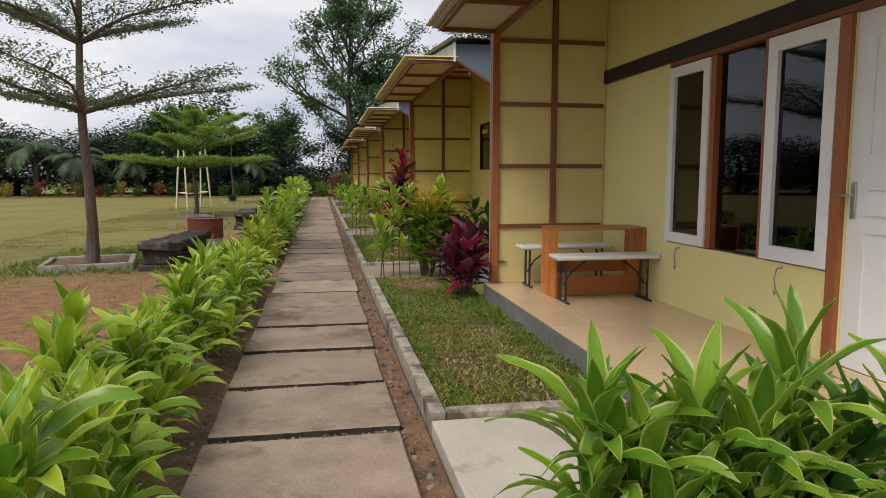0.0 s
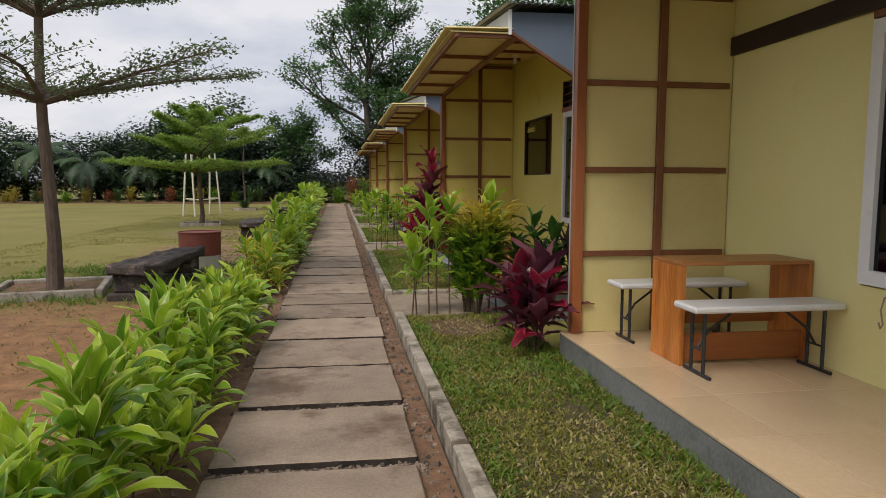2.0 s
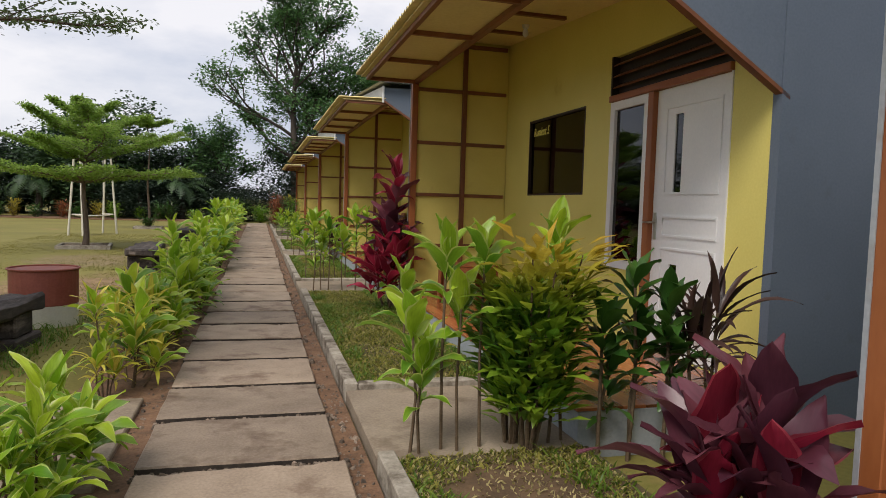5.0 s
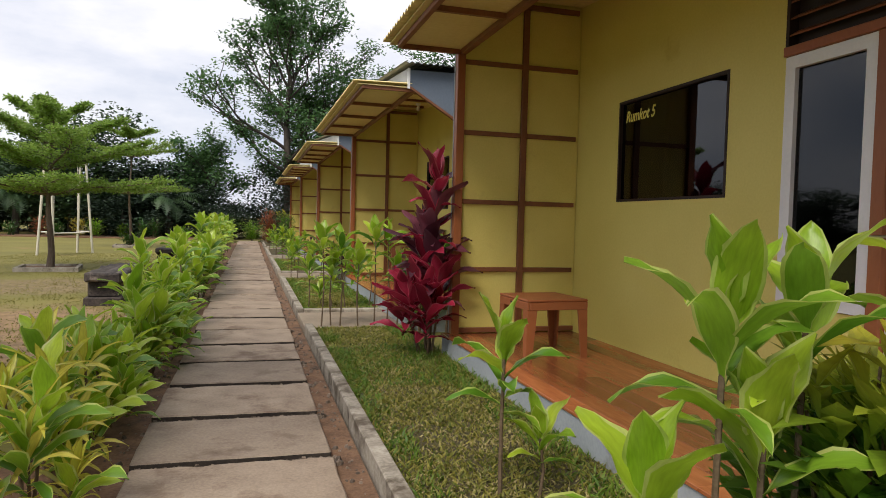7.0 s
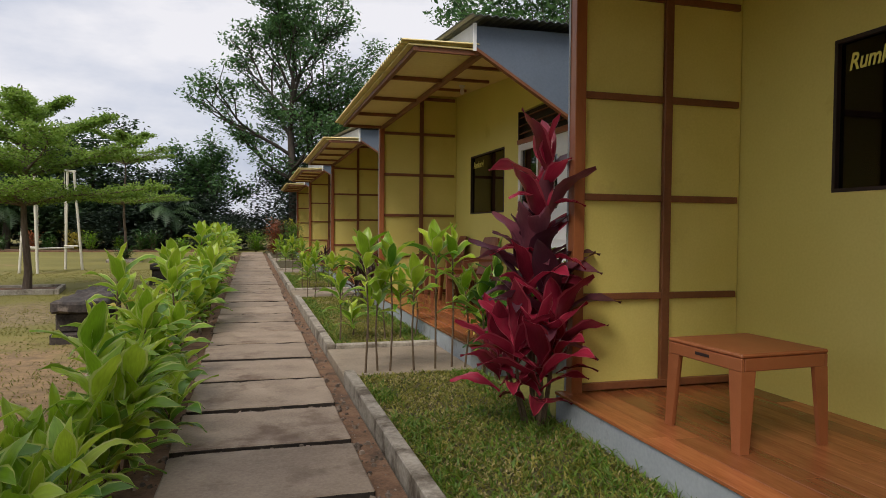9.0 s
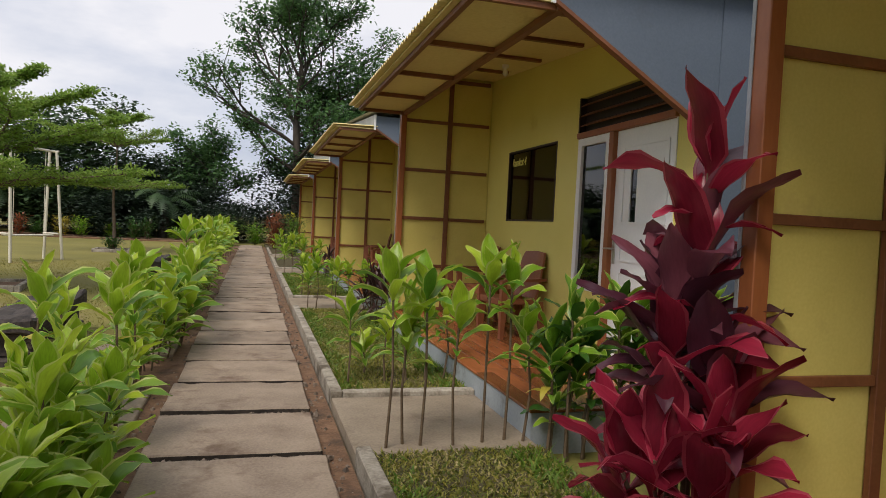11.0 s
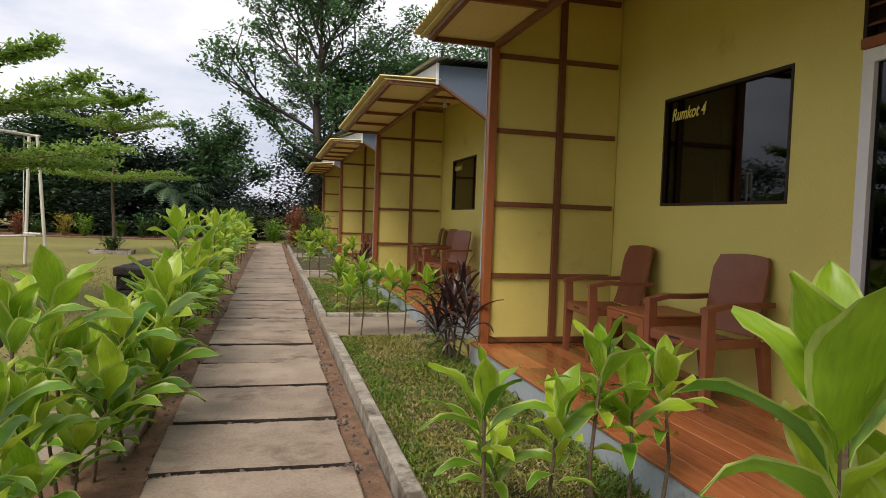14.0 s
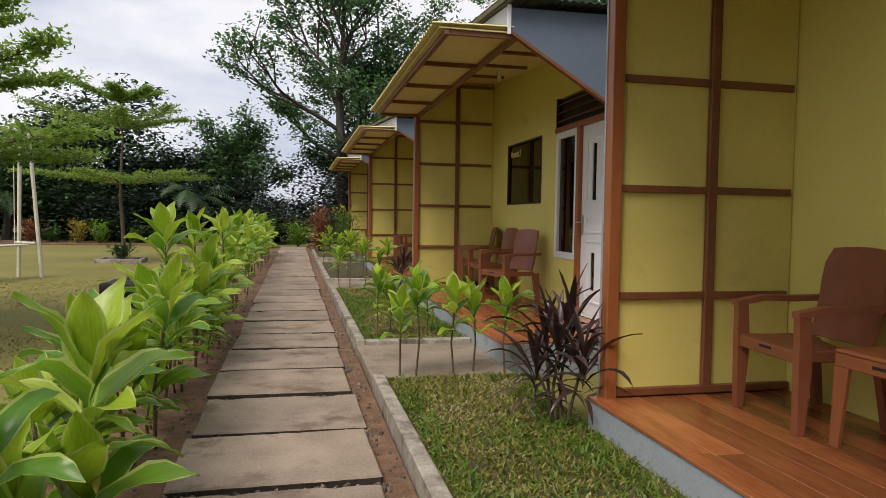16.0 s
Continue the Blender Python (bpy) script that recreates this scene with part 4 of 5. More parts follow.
def drum(m):
    d = empty("drum_planter", m, "cut-down drum painted faded red above cream", "planter")
    bm = bmesh.new()
    tube(bm, [(0, 0, 0.22), (0, 0, 0.225), (0, 0, 0.56), (0, 0, 0.575)], [0.31, 0.315, 0.315, 0.322], 32)
    part("red_band", bm, M_RED, d)
    part("base_band", tube(bmesh.new(), [(0, 0, -0.02), (0, 0, 0.219)], [0.31, 0.31], 32), M_SWING, d, "cream painted lower band")
    part("rim", tube(bmesh.new(), [(0.325 * math.cos(a * 0.2618), 0.325 * math.sin(a * 0.2618), 0.58) for a in range(25)], [0.010] * 25, 6), M_RED, d)
    return d


drum(pose(-2.04, 6.05, 0.0))


def tree_box(x, y, s, rot):
    e = empty("tree_box", pose(x, y, 0, 0, 0, rot), "low concrete edging round a tree trunk", "planter edging", "tree edgings")
    for a in range(4):
        st = part("kerb_stone", boxes((-s, s - 0.085, -s, -s + 0.08, -0.05, 0.10), bevel=0.01), M_KERB, e)
        st.matrix_basis = pose(0, 0, 0, 0, 0, 90 * a)
    part("soil", boxes((-s + 0.081, s - 0.081, -s + 0.081, s - 0.081, -0.05, 0.05)), M_SOIL, e)


tree_box(-3.38, 3.9, 0.62, 12)
tree_box(-4.12, 16.95, 0.60, 8)
tree_box(-4.35, 28.6, 0.55, 4)


def swing_frame():
    s = empty("garden_swing", pose(-5.3, 23.3, 0, 0, 0, -25), "cream painted metal swing frame on the lawn", "swing")
    part("top_beam", tube(bmesh.new(), [(0, -0.85, 2.8), (0, 0.85, 2.8)], [0.03, 0.03], 8), M_SWING, s)
    for y in (-0.75, 0.75):
        for sx in (-1, 1):
            part("leg", tube(bmesh.new(), [(0.10 * sx, y, 2.8), (sx * 0.27, y + 0.1 * (1 if y > 0 else -1), -0.02)], [0.034, 0.036], 8), M_SWING, s)
        part("brace", tube(bmesh.new(), [(-0.22, y, 0.68), (0.22, y, 0.68)], [0.024, 0.024], 8), M_SWING, s)
        part("cap", tube(bmesh.new(), [(-0.16, y, 2.80), (0.16, y, 2.80)], [0.024, 0.024], 8), M_SWING, s)
    part("seat", boxes((-0.13, 0.13, -0.70, 0.70, 0.62, 0.655), bevel=0.008), M_SWING, s)
    for y in (-0.5, 0.5):
        part("hanger", tube(bmesh.new(), [(0, y, 0.655), (0, y, 2.78)], [0.008, 0.008], 6), M_SWING, s)


swing_frame()


# ---- broad-leaved garden plants ----
def blade(length, width, rise, droop, fold=0.25, segs=8, petiole=0.16, twist=0.0):
    """One arching leaf along +x: rows of five points, the outer strips being its pale rim."""
    x = z = 0.0
    a = radians(rise)
    vs, fs, ms = [], [], []
    for i in range(segs + 1):
        s = i / segs
        if s < petiole:
            w = 0.10 + 0.25 * s / petiole
        else:
            u = (s - petiole) / (1 - petiole)
            w = max(0.02, math.sin(math.pi * min(1, 0.13 + 0.87 * u) ** 0.85) ** 0.75)
        w *= width / 2
        nx, nz = -math.sin(a), math.cos(a)
        ca = math.cos(twist * s)
        for q, lift in ((-1, fold), (-0.82, fold * 0.8), (0, 0), (0.82, fold * 0.8), (1, fold)):
            wave = 0.085 * width * abs(q) * math.sin(13 * s + q * 2.3 + rise)
            vs.append((x + nx * (w * lift + wave), q * w * ca, z + nz * (w * lift + wave) + q * w * math.sin(twist * s)))
        x += length / segs * math.cos(a)
        z += length / segs * math.sin(a)
        a -= radians(droop) / segs * (0.5 + s)
    for i in range(segs):
        for k in range(4):
            p = i * 5 + k
            fs.append((p, p + 1, p + 6, p + 5))
            ms.append(1 if k in (0, 3) else 0)
    return vs, fs, ms


def leaf_mesh(name, mats, **kw):
    vs, fs, ms = blade(**kw)
    me = bpy.data.meshes.new(name)
    me.from_pydata(vs, [], fs)
    for m in mats:
        me.materials.append(m)
    me.polygons.foreach_set("material_index", ms)
    me.polygons.foreach_set("use_smooth", [True] * len(fs))
    return me


R_PALE = leafy("pale_leaf_rim", (0.36, 0.48, 0.09), (0.55, 0.60, 0.18), 0.4, 0.4)
R_ROSE = leafy("rose_leaf_rim", (0.30, 0.030, 0.05), (0.42, 0.06, 0.09), 0.3, 0.35)


def leaf_set(name, mats, length, width, fold=0.25, lift=1.0):
    """Four shapes of a leaf, from the upright young ones to the drooping old ones."""
    return [leaf_mesh("leaf", mats, length=length * f, width=width * g, rise=r, droop=d * lift, fold=fold, twist=t)
            for r, d, f, g, t in ((80, 30, 0.95, 1.1, 0.3), (66, 62, 1.05, 1.0, -0.35), (47, 92, 1.1, 0.95, 0.4), (22, 86, 1.0, 0.92, -0.3), (58, 112, 1.15, 0.88, 0.6))]


SETS = {
    "lime": leaf_set("lime", (L_LIME, R_PALE), 0.32, 0.122, 0.42, 0.72),
    "green": leaf_set("green", (L_GREEN, R_PALE), 0.36, 0.112, 0.45, 0.82),
    "hedge": leaf_set("hedge", (L_LIME, R_PALE), 0.38, 0.078, 0.42, 1.05),
    "strap": leaf_set("strap", (L_GREEN, R_PALE), 0.38, 0.070, 0.5, 0.95),
    "deep": leaf_set("deep", (L_DEEP, L_DEEP), 0.27, 0.088),
    "yellow": leaf_set("yellow", (L_VARIEGATED, L_YELLOW), 0.32, 0.050, 0.35, 1.1),
    "old": leaf_set("old", (L_YELLOW, L_YELLOW), 0.28, 0.07),
    "red": leaf_set("red", (L_RED, R_ROSE), 0.40, 0.145, 0.36, 0.75),
    "purple": leaf_set("purple", (L_PURPLE, L_PURPLE), 0.42, 0.135, 0.42, 0.8),
    "dusk": leaf_set("dusk", (L_DUSK, L_DUSK), 0.40, 0.040, 0.5),
}


def cordyline(x, y, stems, kind, label, group, z=0.0, leaves=16, size=1.0, name="cordyline", seed=0, stem_mat=None):
    """A cane plant: each stem (dx, dy, height) bears a whorl of leaves. kind: one of SETS, or two mixed."""
    rng = random.Random(seed * 7919 + int(x * 100) * 31 + int(y * 100))
    p = empty(name, pose(x, y, z), label, "plant", group)
    kinds = kind if isinstance(kind, tuple) else (kind,)
    for dx, dy, h, *own in stems:
        bow = rng.uniform(-0.04, 0.04)
        pts = [(dx * 0.3, dy * 0.3, -0.05), (dx * 0.6 + bow, dy * 0.6, h * 0.45), (dx, dy, h)]
        part("stem", tube(bmesh.new(), pts, [0.013 * size, 0.010 * size, 0.009 * size], 6), stem_mat or M_STEM, p)
        n = max(7, round(leaves * rng.uniform(0.8, 1.15)))
        spin = rng.uniform(0, 360)
        for i in range(n):
            f = i / (n - 1)
            v = 0 if f < 0.16 else 1 if f < 0.40 else (2 if rng.random() < 0.6 else 4) if f < 0.76 else 3
            kd = rng.choice(own or kinds)
            if kd in ("lime", "green") and "lime" in kinds:
                kd = "lime" if f < 0.35 or rng.random() < 0.3 else "green"
            if kd in ("lime", "green", "yellow") and f > 0.85 and rng.random() < 0.16:
                kd = "old"
            lf = part("leaf", SETS[kd][v], None, p)
            s = size * (0.72 + 0.35 * math.sin(math.pi * min(1, 0.25 + f * 0.8))) * rng.uniform(0.85, 1.15)
            lf.matrix_basis = pose(dx, dy, h - (0.30 * f ** 1.2) * size * min(1.0, h / 0.5), rng.uniform(-9, 9), rng.uniform(-10, 10), spin + i * 137.5 + rng.uniform(-15, 15)) @ Matrix.Scale(s, 4)
    return p


HEDGE_LABEL = "lime-green cordyline in a hedge along the slab path"
rng = random.Random(77)
y = -6.9
while y < 33:
    pad_near = 1.95 < y < 3.1 or 8.9 < y < 9.95
    if not pad_near or y > 8 and rng.random() < 0.6:
        tall = 0.50 if y < -2 else 0.40 if y < 2 else 0.44 if y < 5 else 0.36 if y < 6 else 0.46 if y < 8.5 else 0.6 if y < 12 else 0.76
        kind = ("lime", "green") if rng.random() < 0.7 else "lime"
        if y < 7.5:
            kind = ("hedge", "hedge", "lime", "strap") if y < 1.5 else ("hedge", "lime", "green")
        if 3.0 < y < 5.0:
            kind = ("yellow", "yellow", "lime")
        stems = []
        if y < 8:
            stems.append((rng.uniform(0.02, 0.2), rng.uniform(-0.12, 0.12), tall * rng.uniform(0.35, 0.6)))
        for i in range(2 if y < 18 else 1):
            stems.append((rng.uniform(-0.16, 0.12), rng.uniform(-0.14, 0.14), tall * (rng.uniform(0.65, 1.25) if y < 8 or i == 0 else rng.uniform(0.35, 0.8))))
        if rng.random() < 0.22:
            stems.append((rng.uniform(-0.2, 0.0), rng.uniform(-0.1, 0.1), tall * 1.5))
        cordyline((-1.15 if pad_near else -0.86 if y < 6 else -0.76) + rng.uniform(-0.07, 0.07), y, stems, kind, HEDGE_LABEL, "hedge plants", z=-0.07, leaves=18 if y < 4 else 13 if y < 18 else 10, size=rng.uniform(0.66, 0.9) if y < -1.5 else rng.uniform(0.56, 0.78) if y < 4 else rng.uniform(0.72, 0.98) if y < 11 else rng.uniform(0.86, 1.12), seed=3)
    y += 0.25 if y < 8 else 0.31 if y < 18 else 0.38

ROW = "slender green cordyline beside a concrete pad"
# before the cream cottage's door
for x, yy, h, k in ((1.00, -4.97, 0.50, "strap"), (1.16, -5.02, 0.34, "strap"), (1.38, -4.98, 0.48, "strap"), (1.56, -5.05, 0.40, "strap"), (1.74, -4.98, 0.60, "strap"), (1.95, -5.04, 0.52, ("strap", "deep")), (2.2, -5.0, 0.62, "strap")):
    cordyline(x, yy, [(0, 0, h), (rng.uniform(-0.1, 0.1), 0.06, h * 0.62), (rng.uniform(-0.1, 0.1), -0.06, h * 0.4)], k, "leafy green cordyline in front of the porch", "porch plants", leaves=19, size=1.0, seed=5, z=0.01 if x < 1.8 else -0.09)
# row past the cream cottage
for x, yy, h in ((0.86, 1.80, 0.66), (0.91, 1.78, 0.46), (1.04, 1.82, 1.05), (1.12, 1.78, 0.80), (1.26, 1.82, 1.08), (1.66, 1.80, 1.14), (1.76, 1.83, 0.9)):
    cordyline(x, yy, [(0, 0, h)], ("lime", "green"), ROW, "row plants", leaves=13, size=0.80, seed=6, z=0.02)
for x, yy, h in ((1.92, 1.70, 0.78), (2.12, 1.72, 1.02), (2.32, 1.68, 0.88)):
    cordyline(x, yy, [(0, 0, h), (0.08, 0.05, h * 0.7)], "deep", "dark green leafy plant beside the porch", "row plants", leaves=15, size=1.0, seed=7, z=-0.09)
cordyline(2.55, 1.66, [(0, 0, 0.72), (0.08, 0.0, 0.86), (-0.06, 0.06, 0.7)], "dusk", "dusky purple-brown dracaena beside a wall", "dracaenas", leaves=20, size=1.0, seed=2, z=-0.09)
# a young one in the second cottage's bed
cordyline(1.18, 3.45, [(0, 0, 0.66)], ("lime", "green"), ROW, "row plants", leaves=12, size=0.92, seed=8, z=0.012)
cordyline(1.34, 3.38, [(0, 0, 0.28)], ("lime", "green"), "small green cordyline in the grass", "row plants", leaves=8, size=0.7, seed=8, z=0.012)
# rows before the third cottage
for x, yy, h in ((0.87, 8.44, 1.02), (0.99, 8.50, 0.72), (1.09, 8.46, 0.96), (1.30, 8.44, 0.78), (1.50, 8.47, 1.06), (1.66, 8.50, 1.03), (1.77, 8.46, 0.70)):
    cordyline(x, yy, [(0, 0, h)], ("lime", "green"), ROW, "row plants", leaves=12, size=0.82, seed=9, z=0.02)
for x, yy, h in ((1.90, 8.36, 0.55), (2.02, 8.34, 0.72), (2.16, 8.38, 0.60), (2.36, 8.36, 0.75), (2.52, 8.38, 0.66), (2.75, 8.36, 0.8)):
    cordyline(x, yy, [(0, 0, h * 1.25), (0.08, 0.05, h * 0.8)], ("green", "green", "deep"), "dark green leafy plant beside the porch", "row plants", leaves=15, size=0.95, seed=11, z=-0.06)
for x, yy, h in ((0.86, 10.06, 0.60), (1.19, 10.10, 0.50), (1.38, 10.12, 0.70), (1.55, 10.16, 0.56), (1.73, 10.2, 0.62), (1.05, 10.45, 0.20)):
    cordyline(x, yy, [(0, 0, h)], ("lime", "lime", "green"), ROW, "row plants", leaves=12, size=0.80, seed=12, z=0.012)
# rows before the farther cottages
for k in (3, 4, 5):
    b = 6.62 * k + 0.05
    for x, dy, h in ((0.86, -4.98, 0.62), (0.99, -5.0, 0.78), (1.33, -5.0, 0.68), (1.55, -4.96, 0.58), (1.72, -5.0, 0.66), (0.92, -3.2, 0.5), (1.12, -3.1, 0.55), (1.46, -3.15, 0.58)):
        cordyline(x + rng.uniform(-0.05, 0.05), b + dy + rng.uniform(-0.05, 0.05), [(0, 0, h * rng.uniform(0.8, 1.15))], ("lime", "green"), ROW, "row plants", leaves=14, size=0.78, seed=14 + k)
# the coloured ones at the posts
cordyline(1.68, 0.22, [(0.0, 0, 0.44), (0.10, 0.08, 0.54), (-0.12, 0.05, 0.34), (0.02, -0.12, 0.34), (-0.06, 0.12, 0.46)], ("purple", "purple", "purple", "purple", "red"), "purple-red cordyline clump beside a porch post", "red cordylines", leaves=17, size=1.0, seed=21)
cordyline(1.70, 6.72, [(0.02, 0, 1.32, "red", "purple"), (-0.02, 0.10, 1.05, "purple"), (-0.06, 0.05, 0.92, "red", "purple"), (0.06, -0.14, 0.66, "red"), (-0.2, -0.1, 0.56, "red"), (0.05, -0.08, 0.82, "purple"), (0.05, 0.03, 1.66, "purple", "red"), (-0.24, 0.05, 0.46, "red"), (-0.08, -0.22, 0.48, "red"), (0.0, 0.15, 1.05, "purple")], ("red", "red", "purple"), "tall crimson cordyline clump beside a porch post", "red cordylines", leaves=12, size=1.0, seed=22)
cordyline(1.70, 13.58, [(0.0, 0, 0.48), (0.12, 0.1, 0.60), (-0.14, 0.03, 0.34), (0.1, -0.14, 0.42), (-0.04, 0.1, 0.52)], "dusk", "dusky brown-purple dracaena clump beside a porch post", "dracaenas", leaves=22, size=1.0, seed=23)
cordyline(1.70, 20.3, [(0.0, 0, 0.4), (0.1, 0.1, 0.5)], "dusk", "dusky brown-purple dracaena clump beside a porch post", "dracaenas", leaves=20, size=0.9, seed=24)


def bush(x, y, h, r, material, label, name="leafy_bush", n=900, leaf=0.07, z0=0.25, z=0.0, seed=1, category="shrub", group="shrubs"):
    """A bush: several thin stems and a crown of many small folded leaves."""
    rng = random.Random(seed)
    p = empty(name, pose(x, y, z), label, category, group)
    bm = bmesh.new()
    tips = []
    for i in range(9):
        a = i * 2.4
        tip = Vector((r * 0.75 * math.cos(a) * rng.uniform(0.3, 1), r * 0.75 * math.sin(a) * rng.uniform(0.3, 1), h * rng.uniform(0.6, 0.97)))
        tube(bm, [(0.03 * math.cos(a), 0.03 * math.sin(a), -0.05), (tip.x * 0.5, tip.y * 0.5, tip.z * 0.45), tip], [0.012, 0.009, 0.004], 5)
        tips.append(tip)
    part("stem", bm, M_STEM, p)
    vs, fs = [], []
    for _ in range(n):
        t = rng.choice(tips)
        s = rng.uniform(z0 / h, 1.0)
        a, rad = rng.uniform(0, 6.283), r * 0.42 * math.sqrt(rng.random())
        c = Vector((t.x * s, t.y * s, max(z0, t.z * s))) + Vector((rad * math.cos(a), rad * math.sin(a), rng.uniform(-0.05, 0.08)))
        d = Vector((c.x * 1.6 + rng.gauss(0, 0.15), c.y * 1.6 + rng.gauss(0, 0.15), rng.uniform(0.02, 0.45))).normalized()
        u = d.cross(Vector((0, 0, 1))).normalized()
        nrm = u.cross(d)
        L = leaf * rng.uniform(0.7, 1.4)
        b = len(vs)
        for q in (c, c + d * L * 0.5 + u * L * 0.21 + nrm * L * 0.06, c + d * L * 0.5, c + d * L * 0.5 - u * L * 0.21 + nrm * L * 0.06, c + d * L - nrm * L * 0.08):
            vs.append(q)
        fs += [(b, b + 2, b + 1), (b, b + 3, b + 2), (b + 1, b + 2, b + 4), (b + 2, b + 3, b + 4)]
    quads("crown", vs, fs, material, p)
    return p


bush(1.46, 1.86, 1.0, 0.26, L_BUSH_DARK, "glossy green bush with yellow new growth", n=600, leaf=0.13, z0=0.22, seed=3, z=0.02)
bush(1.52, 1.76, 1.20, 0.37, L_BUSH, "glossy green bush with orange-gold new growth", n=1150, leaf=0.14, z0=0.2, seed=4, z=0.02)


def pot_plant(x, y):
    p = empty("plant_pot", pose(x, y, -0.09), "black plastic plant pot beside a porch", "plant pot")
    part("pot", tube(bmesh.new(), [(0, 0, 0), (0, 0, 0.30), (0, 0, 0.305), (0, 0, 0.33)], [0.11, 0.15, 0.165, 0.165], 18), M_POT, p)
    cordyline(x, y, [(0, 0, 0.72), (0.06, 0.03, 0.6)], ("green", "deep"), "leafy plant growing in a black pot", "row plants", z=0.24, leaves=14, size=0.95, seed=44)


pot_plant(2.95, 8.30)


# ---- trees ----
def leaf_cloud(rng, centres, per, spread, leaf, flat=1.0, up=0.3):
    """Small folded leaves scattered round points."""
    vs, fs = [], []
    for c in centres:
        for _ in range(per):
            o = Vector((rng.gauss(0, spread), rng.gauss(0, spread), rng.gauss(0, spread * flat)))
            if o.length > 1.7 * spread:
                o *= 1.7 * spread / o.length
            p = Vector(c) + o
            d = Vector((rng.gauss(0, 1), rng.gauss(0, 1), rng.gauss(up, 0.5))).normalized()
            u = d.cross(Vector((rng.gauss(0, 0.4), rng.gauss(0, 0.4), 1))).normalized()
            L = leaf * rng.uniform(0.6, 1.4)
            b = len(vs)
            vs += [p, p + d * L * 0.5 + u * L * 0.27, p + d * L, p + d * L * 0.45 - u * L * 0.27]
            fs.append((b, b + 1, b + 2, b + 3))
    return vs, fs


def tiered_tree(x, y, trunk_r, tiers, top, material, label, per=9, leaf=0.045, seed=1, droop=0.0, lean=(0, 0)):
    """A tree with storeys of flat spreading limbs. tiers: (height, reach, rise, limbs)."""
    rng = random.Random(seed)
    t = empty("tiered_tree", pose(x, y, 0), label, "tree", "lawn trees")
    bm = bmesh.new()
    n = 9
    axis = [Vector((lean[0] * (i / n) ** 1.5 + 0.04 * math.sin(i * 1.3), lean[1] * i / n + 0.03 * math.cos(i * 1.7), -0.05 + top * i / n)) for i in range(n + 1)]
    tube(bm, axis, [trunk_r * (1.25 if i == 0 else 1 - 0.85 * i / n) for i in range(n + 1)], 10)
    part("trunk", bm, M_BARK, t)
    spots = []
    for h, reach, rise, count in tiers:
        spin = rng.uniform(0, 6.28)
        f = min(h / top, 0.999) * n
        base = axis[int(f)].lerp(axis[int(f) + 1], f % 1)
        for k in range(count):
            a = spin + 6.283 * k / count + rng.uniform(-0.25, 0.25)
            L = reach * rng.uniform(0.75, 1.1)
            pts = []
            m = 7
            for i in range(m + 1):
                s = i / m
                aa = a + 0.18 * math.sin(s * 3 + k)
                pts.append(base + Vector((math.cos(aa) * L * s, math.sin(aa) * L * s, rise * L * (s ** 0.8) - droop * L * s * s + rng.uniform(-0.02, 0.02))))
            limb_bm = bmesh.new()
            tube(limb_bm, pts, [max(0.005, trunk_r * 0.36 * (1 - i / m) + 0.005) for i in range(m + 1)], 5)
            for i in range(1, m + 1):
                for side in (-1, 1):
                    for rep in range(2):
                        sl = L * (0.42 - 0.28 * i / m) * rng.uniform(0.6, 1.2)
                        sa = a + side * rng.uniform(0.5, 1.15)
                        p0 = pts[i] if rep == 0 else pts[i].lerp(pts[i - 1], 0.5)
                        tip = p0 + Vector((math.cos(sa) * sl, math.sin(sa) * sl, rng.uniform(0.02, 0.16) * sl + rise * sl * 0.5))
                        tube(limb_bm, [p0, p0.lerp(tip, 0.5) + Vector((0, 0, 0.02)), tip], [0.008, 0.005, 0.003], 4)
                        for q in range(4):
                            spots.append(p0.lerp(tip, 0.25 + 0.25 * q))
            spots.append(pts[-1])
            part("limb", limb_bm, M_BARK, t)
    vs, fs = leaf_cloud(rng, spots, per, 0.075, leaf, 0.42, 0.25)
    quads("crown", vs, fs, material, t)
    return t


tiered_tree(-3.33, 3.8, 0.085, [(2.35, 2.3, 0.22, 6), (3.35, 2.6, 0.34, 6), (4.4, 2.5, 0.3, 6), (5.3, 1.8, 0.3, 5)], 6.4, L_TIER_THIN, "slender tiered tree with sparse grey-green storeys", per=15, leaf=0.05, seed=5)
tiered_tree(-4.12, 16.95, 0.075, [(1.7, 2.5, 0.12, 7), (2.2, 1.95, 0.32, 6), (2.7, 1.45, 0.5, 5), (3.2, 0.75, 0.7, 4)], 3.9, L_TIER, "tiered tree with dense bright green storeys", per=20, leaf=0.065, seed=8)
tiered_tree(-4.35, 28.6, 0.06, [(2.1, 2.3, 0.10, 7), (3.5, 1.9, 0.22, 6), (4.2, 1.0, 0.4, 5)], 4.8, L_TIER, "tiered tree with two thin flat storeys", per=15, leaf=0.06, seed=12)


def grow(rng, bm, spots, p, d, length, r, depth, spread=0.6):
    """A limb that forks again and again; its ends become places for leaves."""
    pts = [p]
    q = p
    for i in range(3):
        d = (d + Vector((rng.gauss(0, 0.13), rng.gauss(0, 0.13), rng.gauss(0.04, 0.08)))).normalized()
        q = q + d * length / 3
        pts.append(q)
    tube(bm, pts, [r, r * 0.9, r * 0.8, r * 0.68], 7 if r > 0.08 else 5)
    if depth <= 2:
        spots += [pts[2], pts[3]]
    if depth == 0:
        return
    for k in range(rng.choice((2, 3, 3))):
        a = rng.uniform(0, 6.283)
        nd = (d + spread * Vector((math.cos(a), math.sin(a), rng.uniform(-0.25, 0.45)))).normalized()
        grow(rng, bm, spots, q if k else pts[2], nd, length * rng.uniform(0.62, 0.85), r * 0.62, depth - 1, spread)


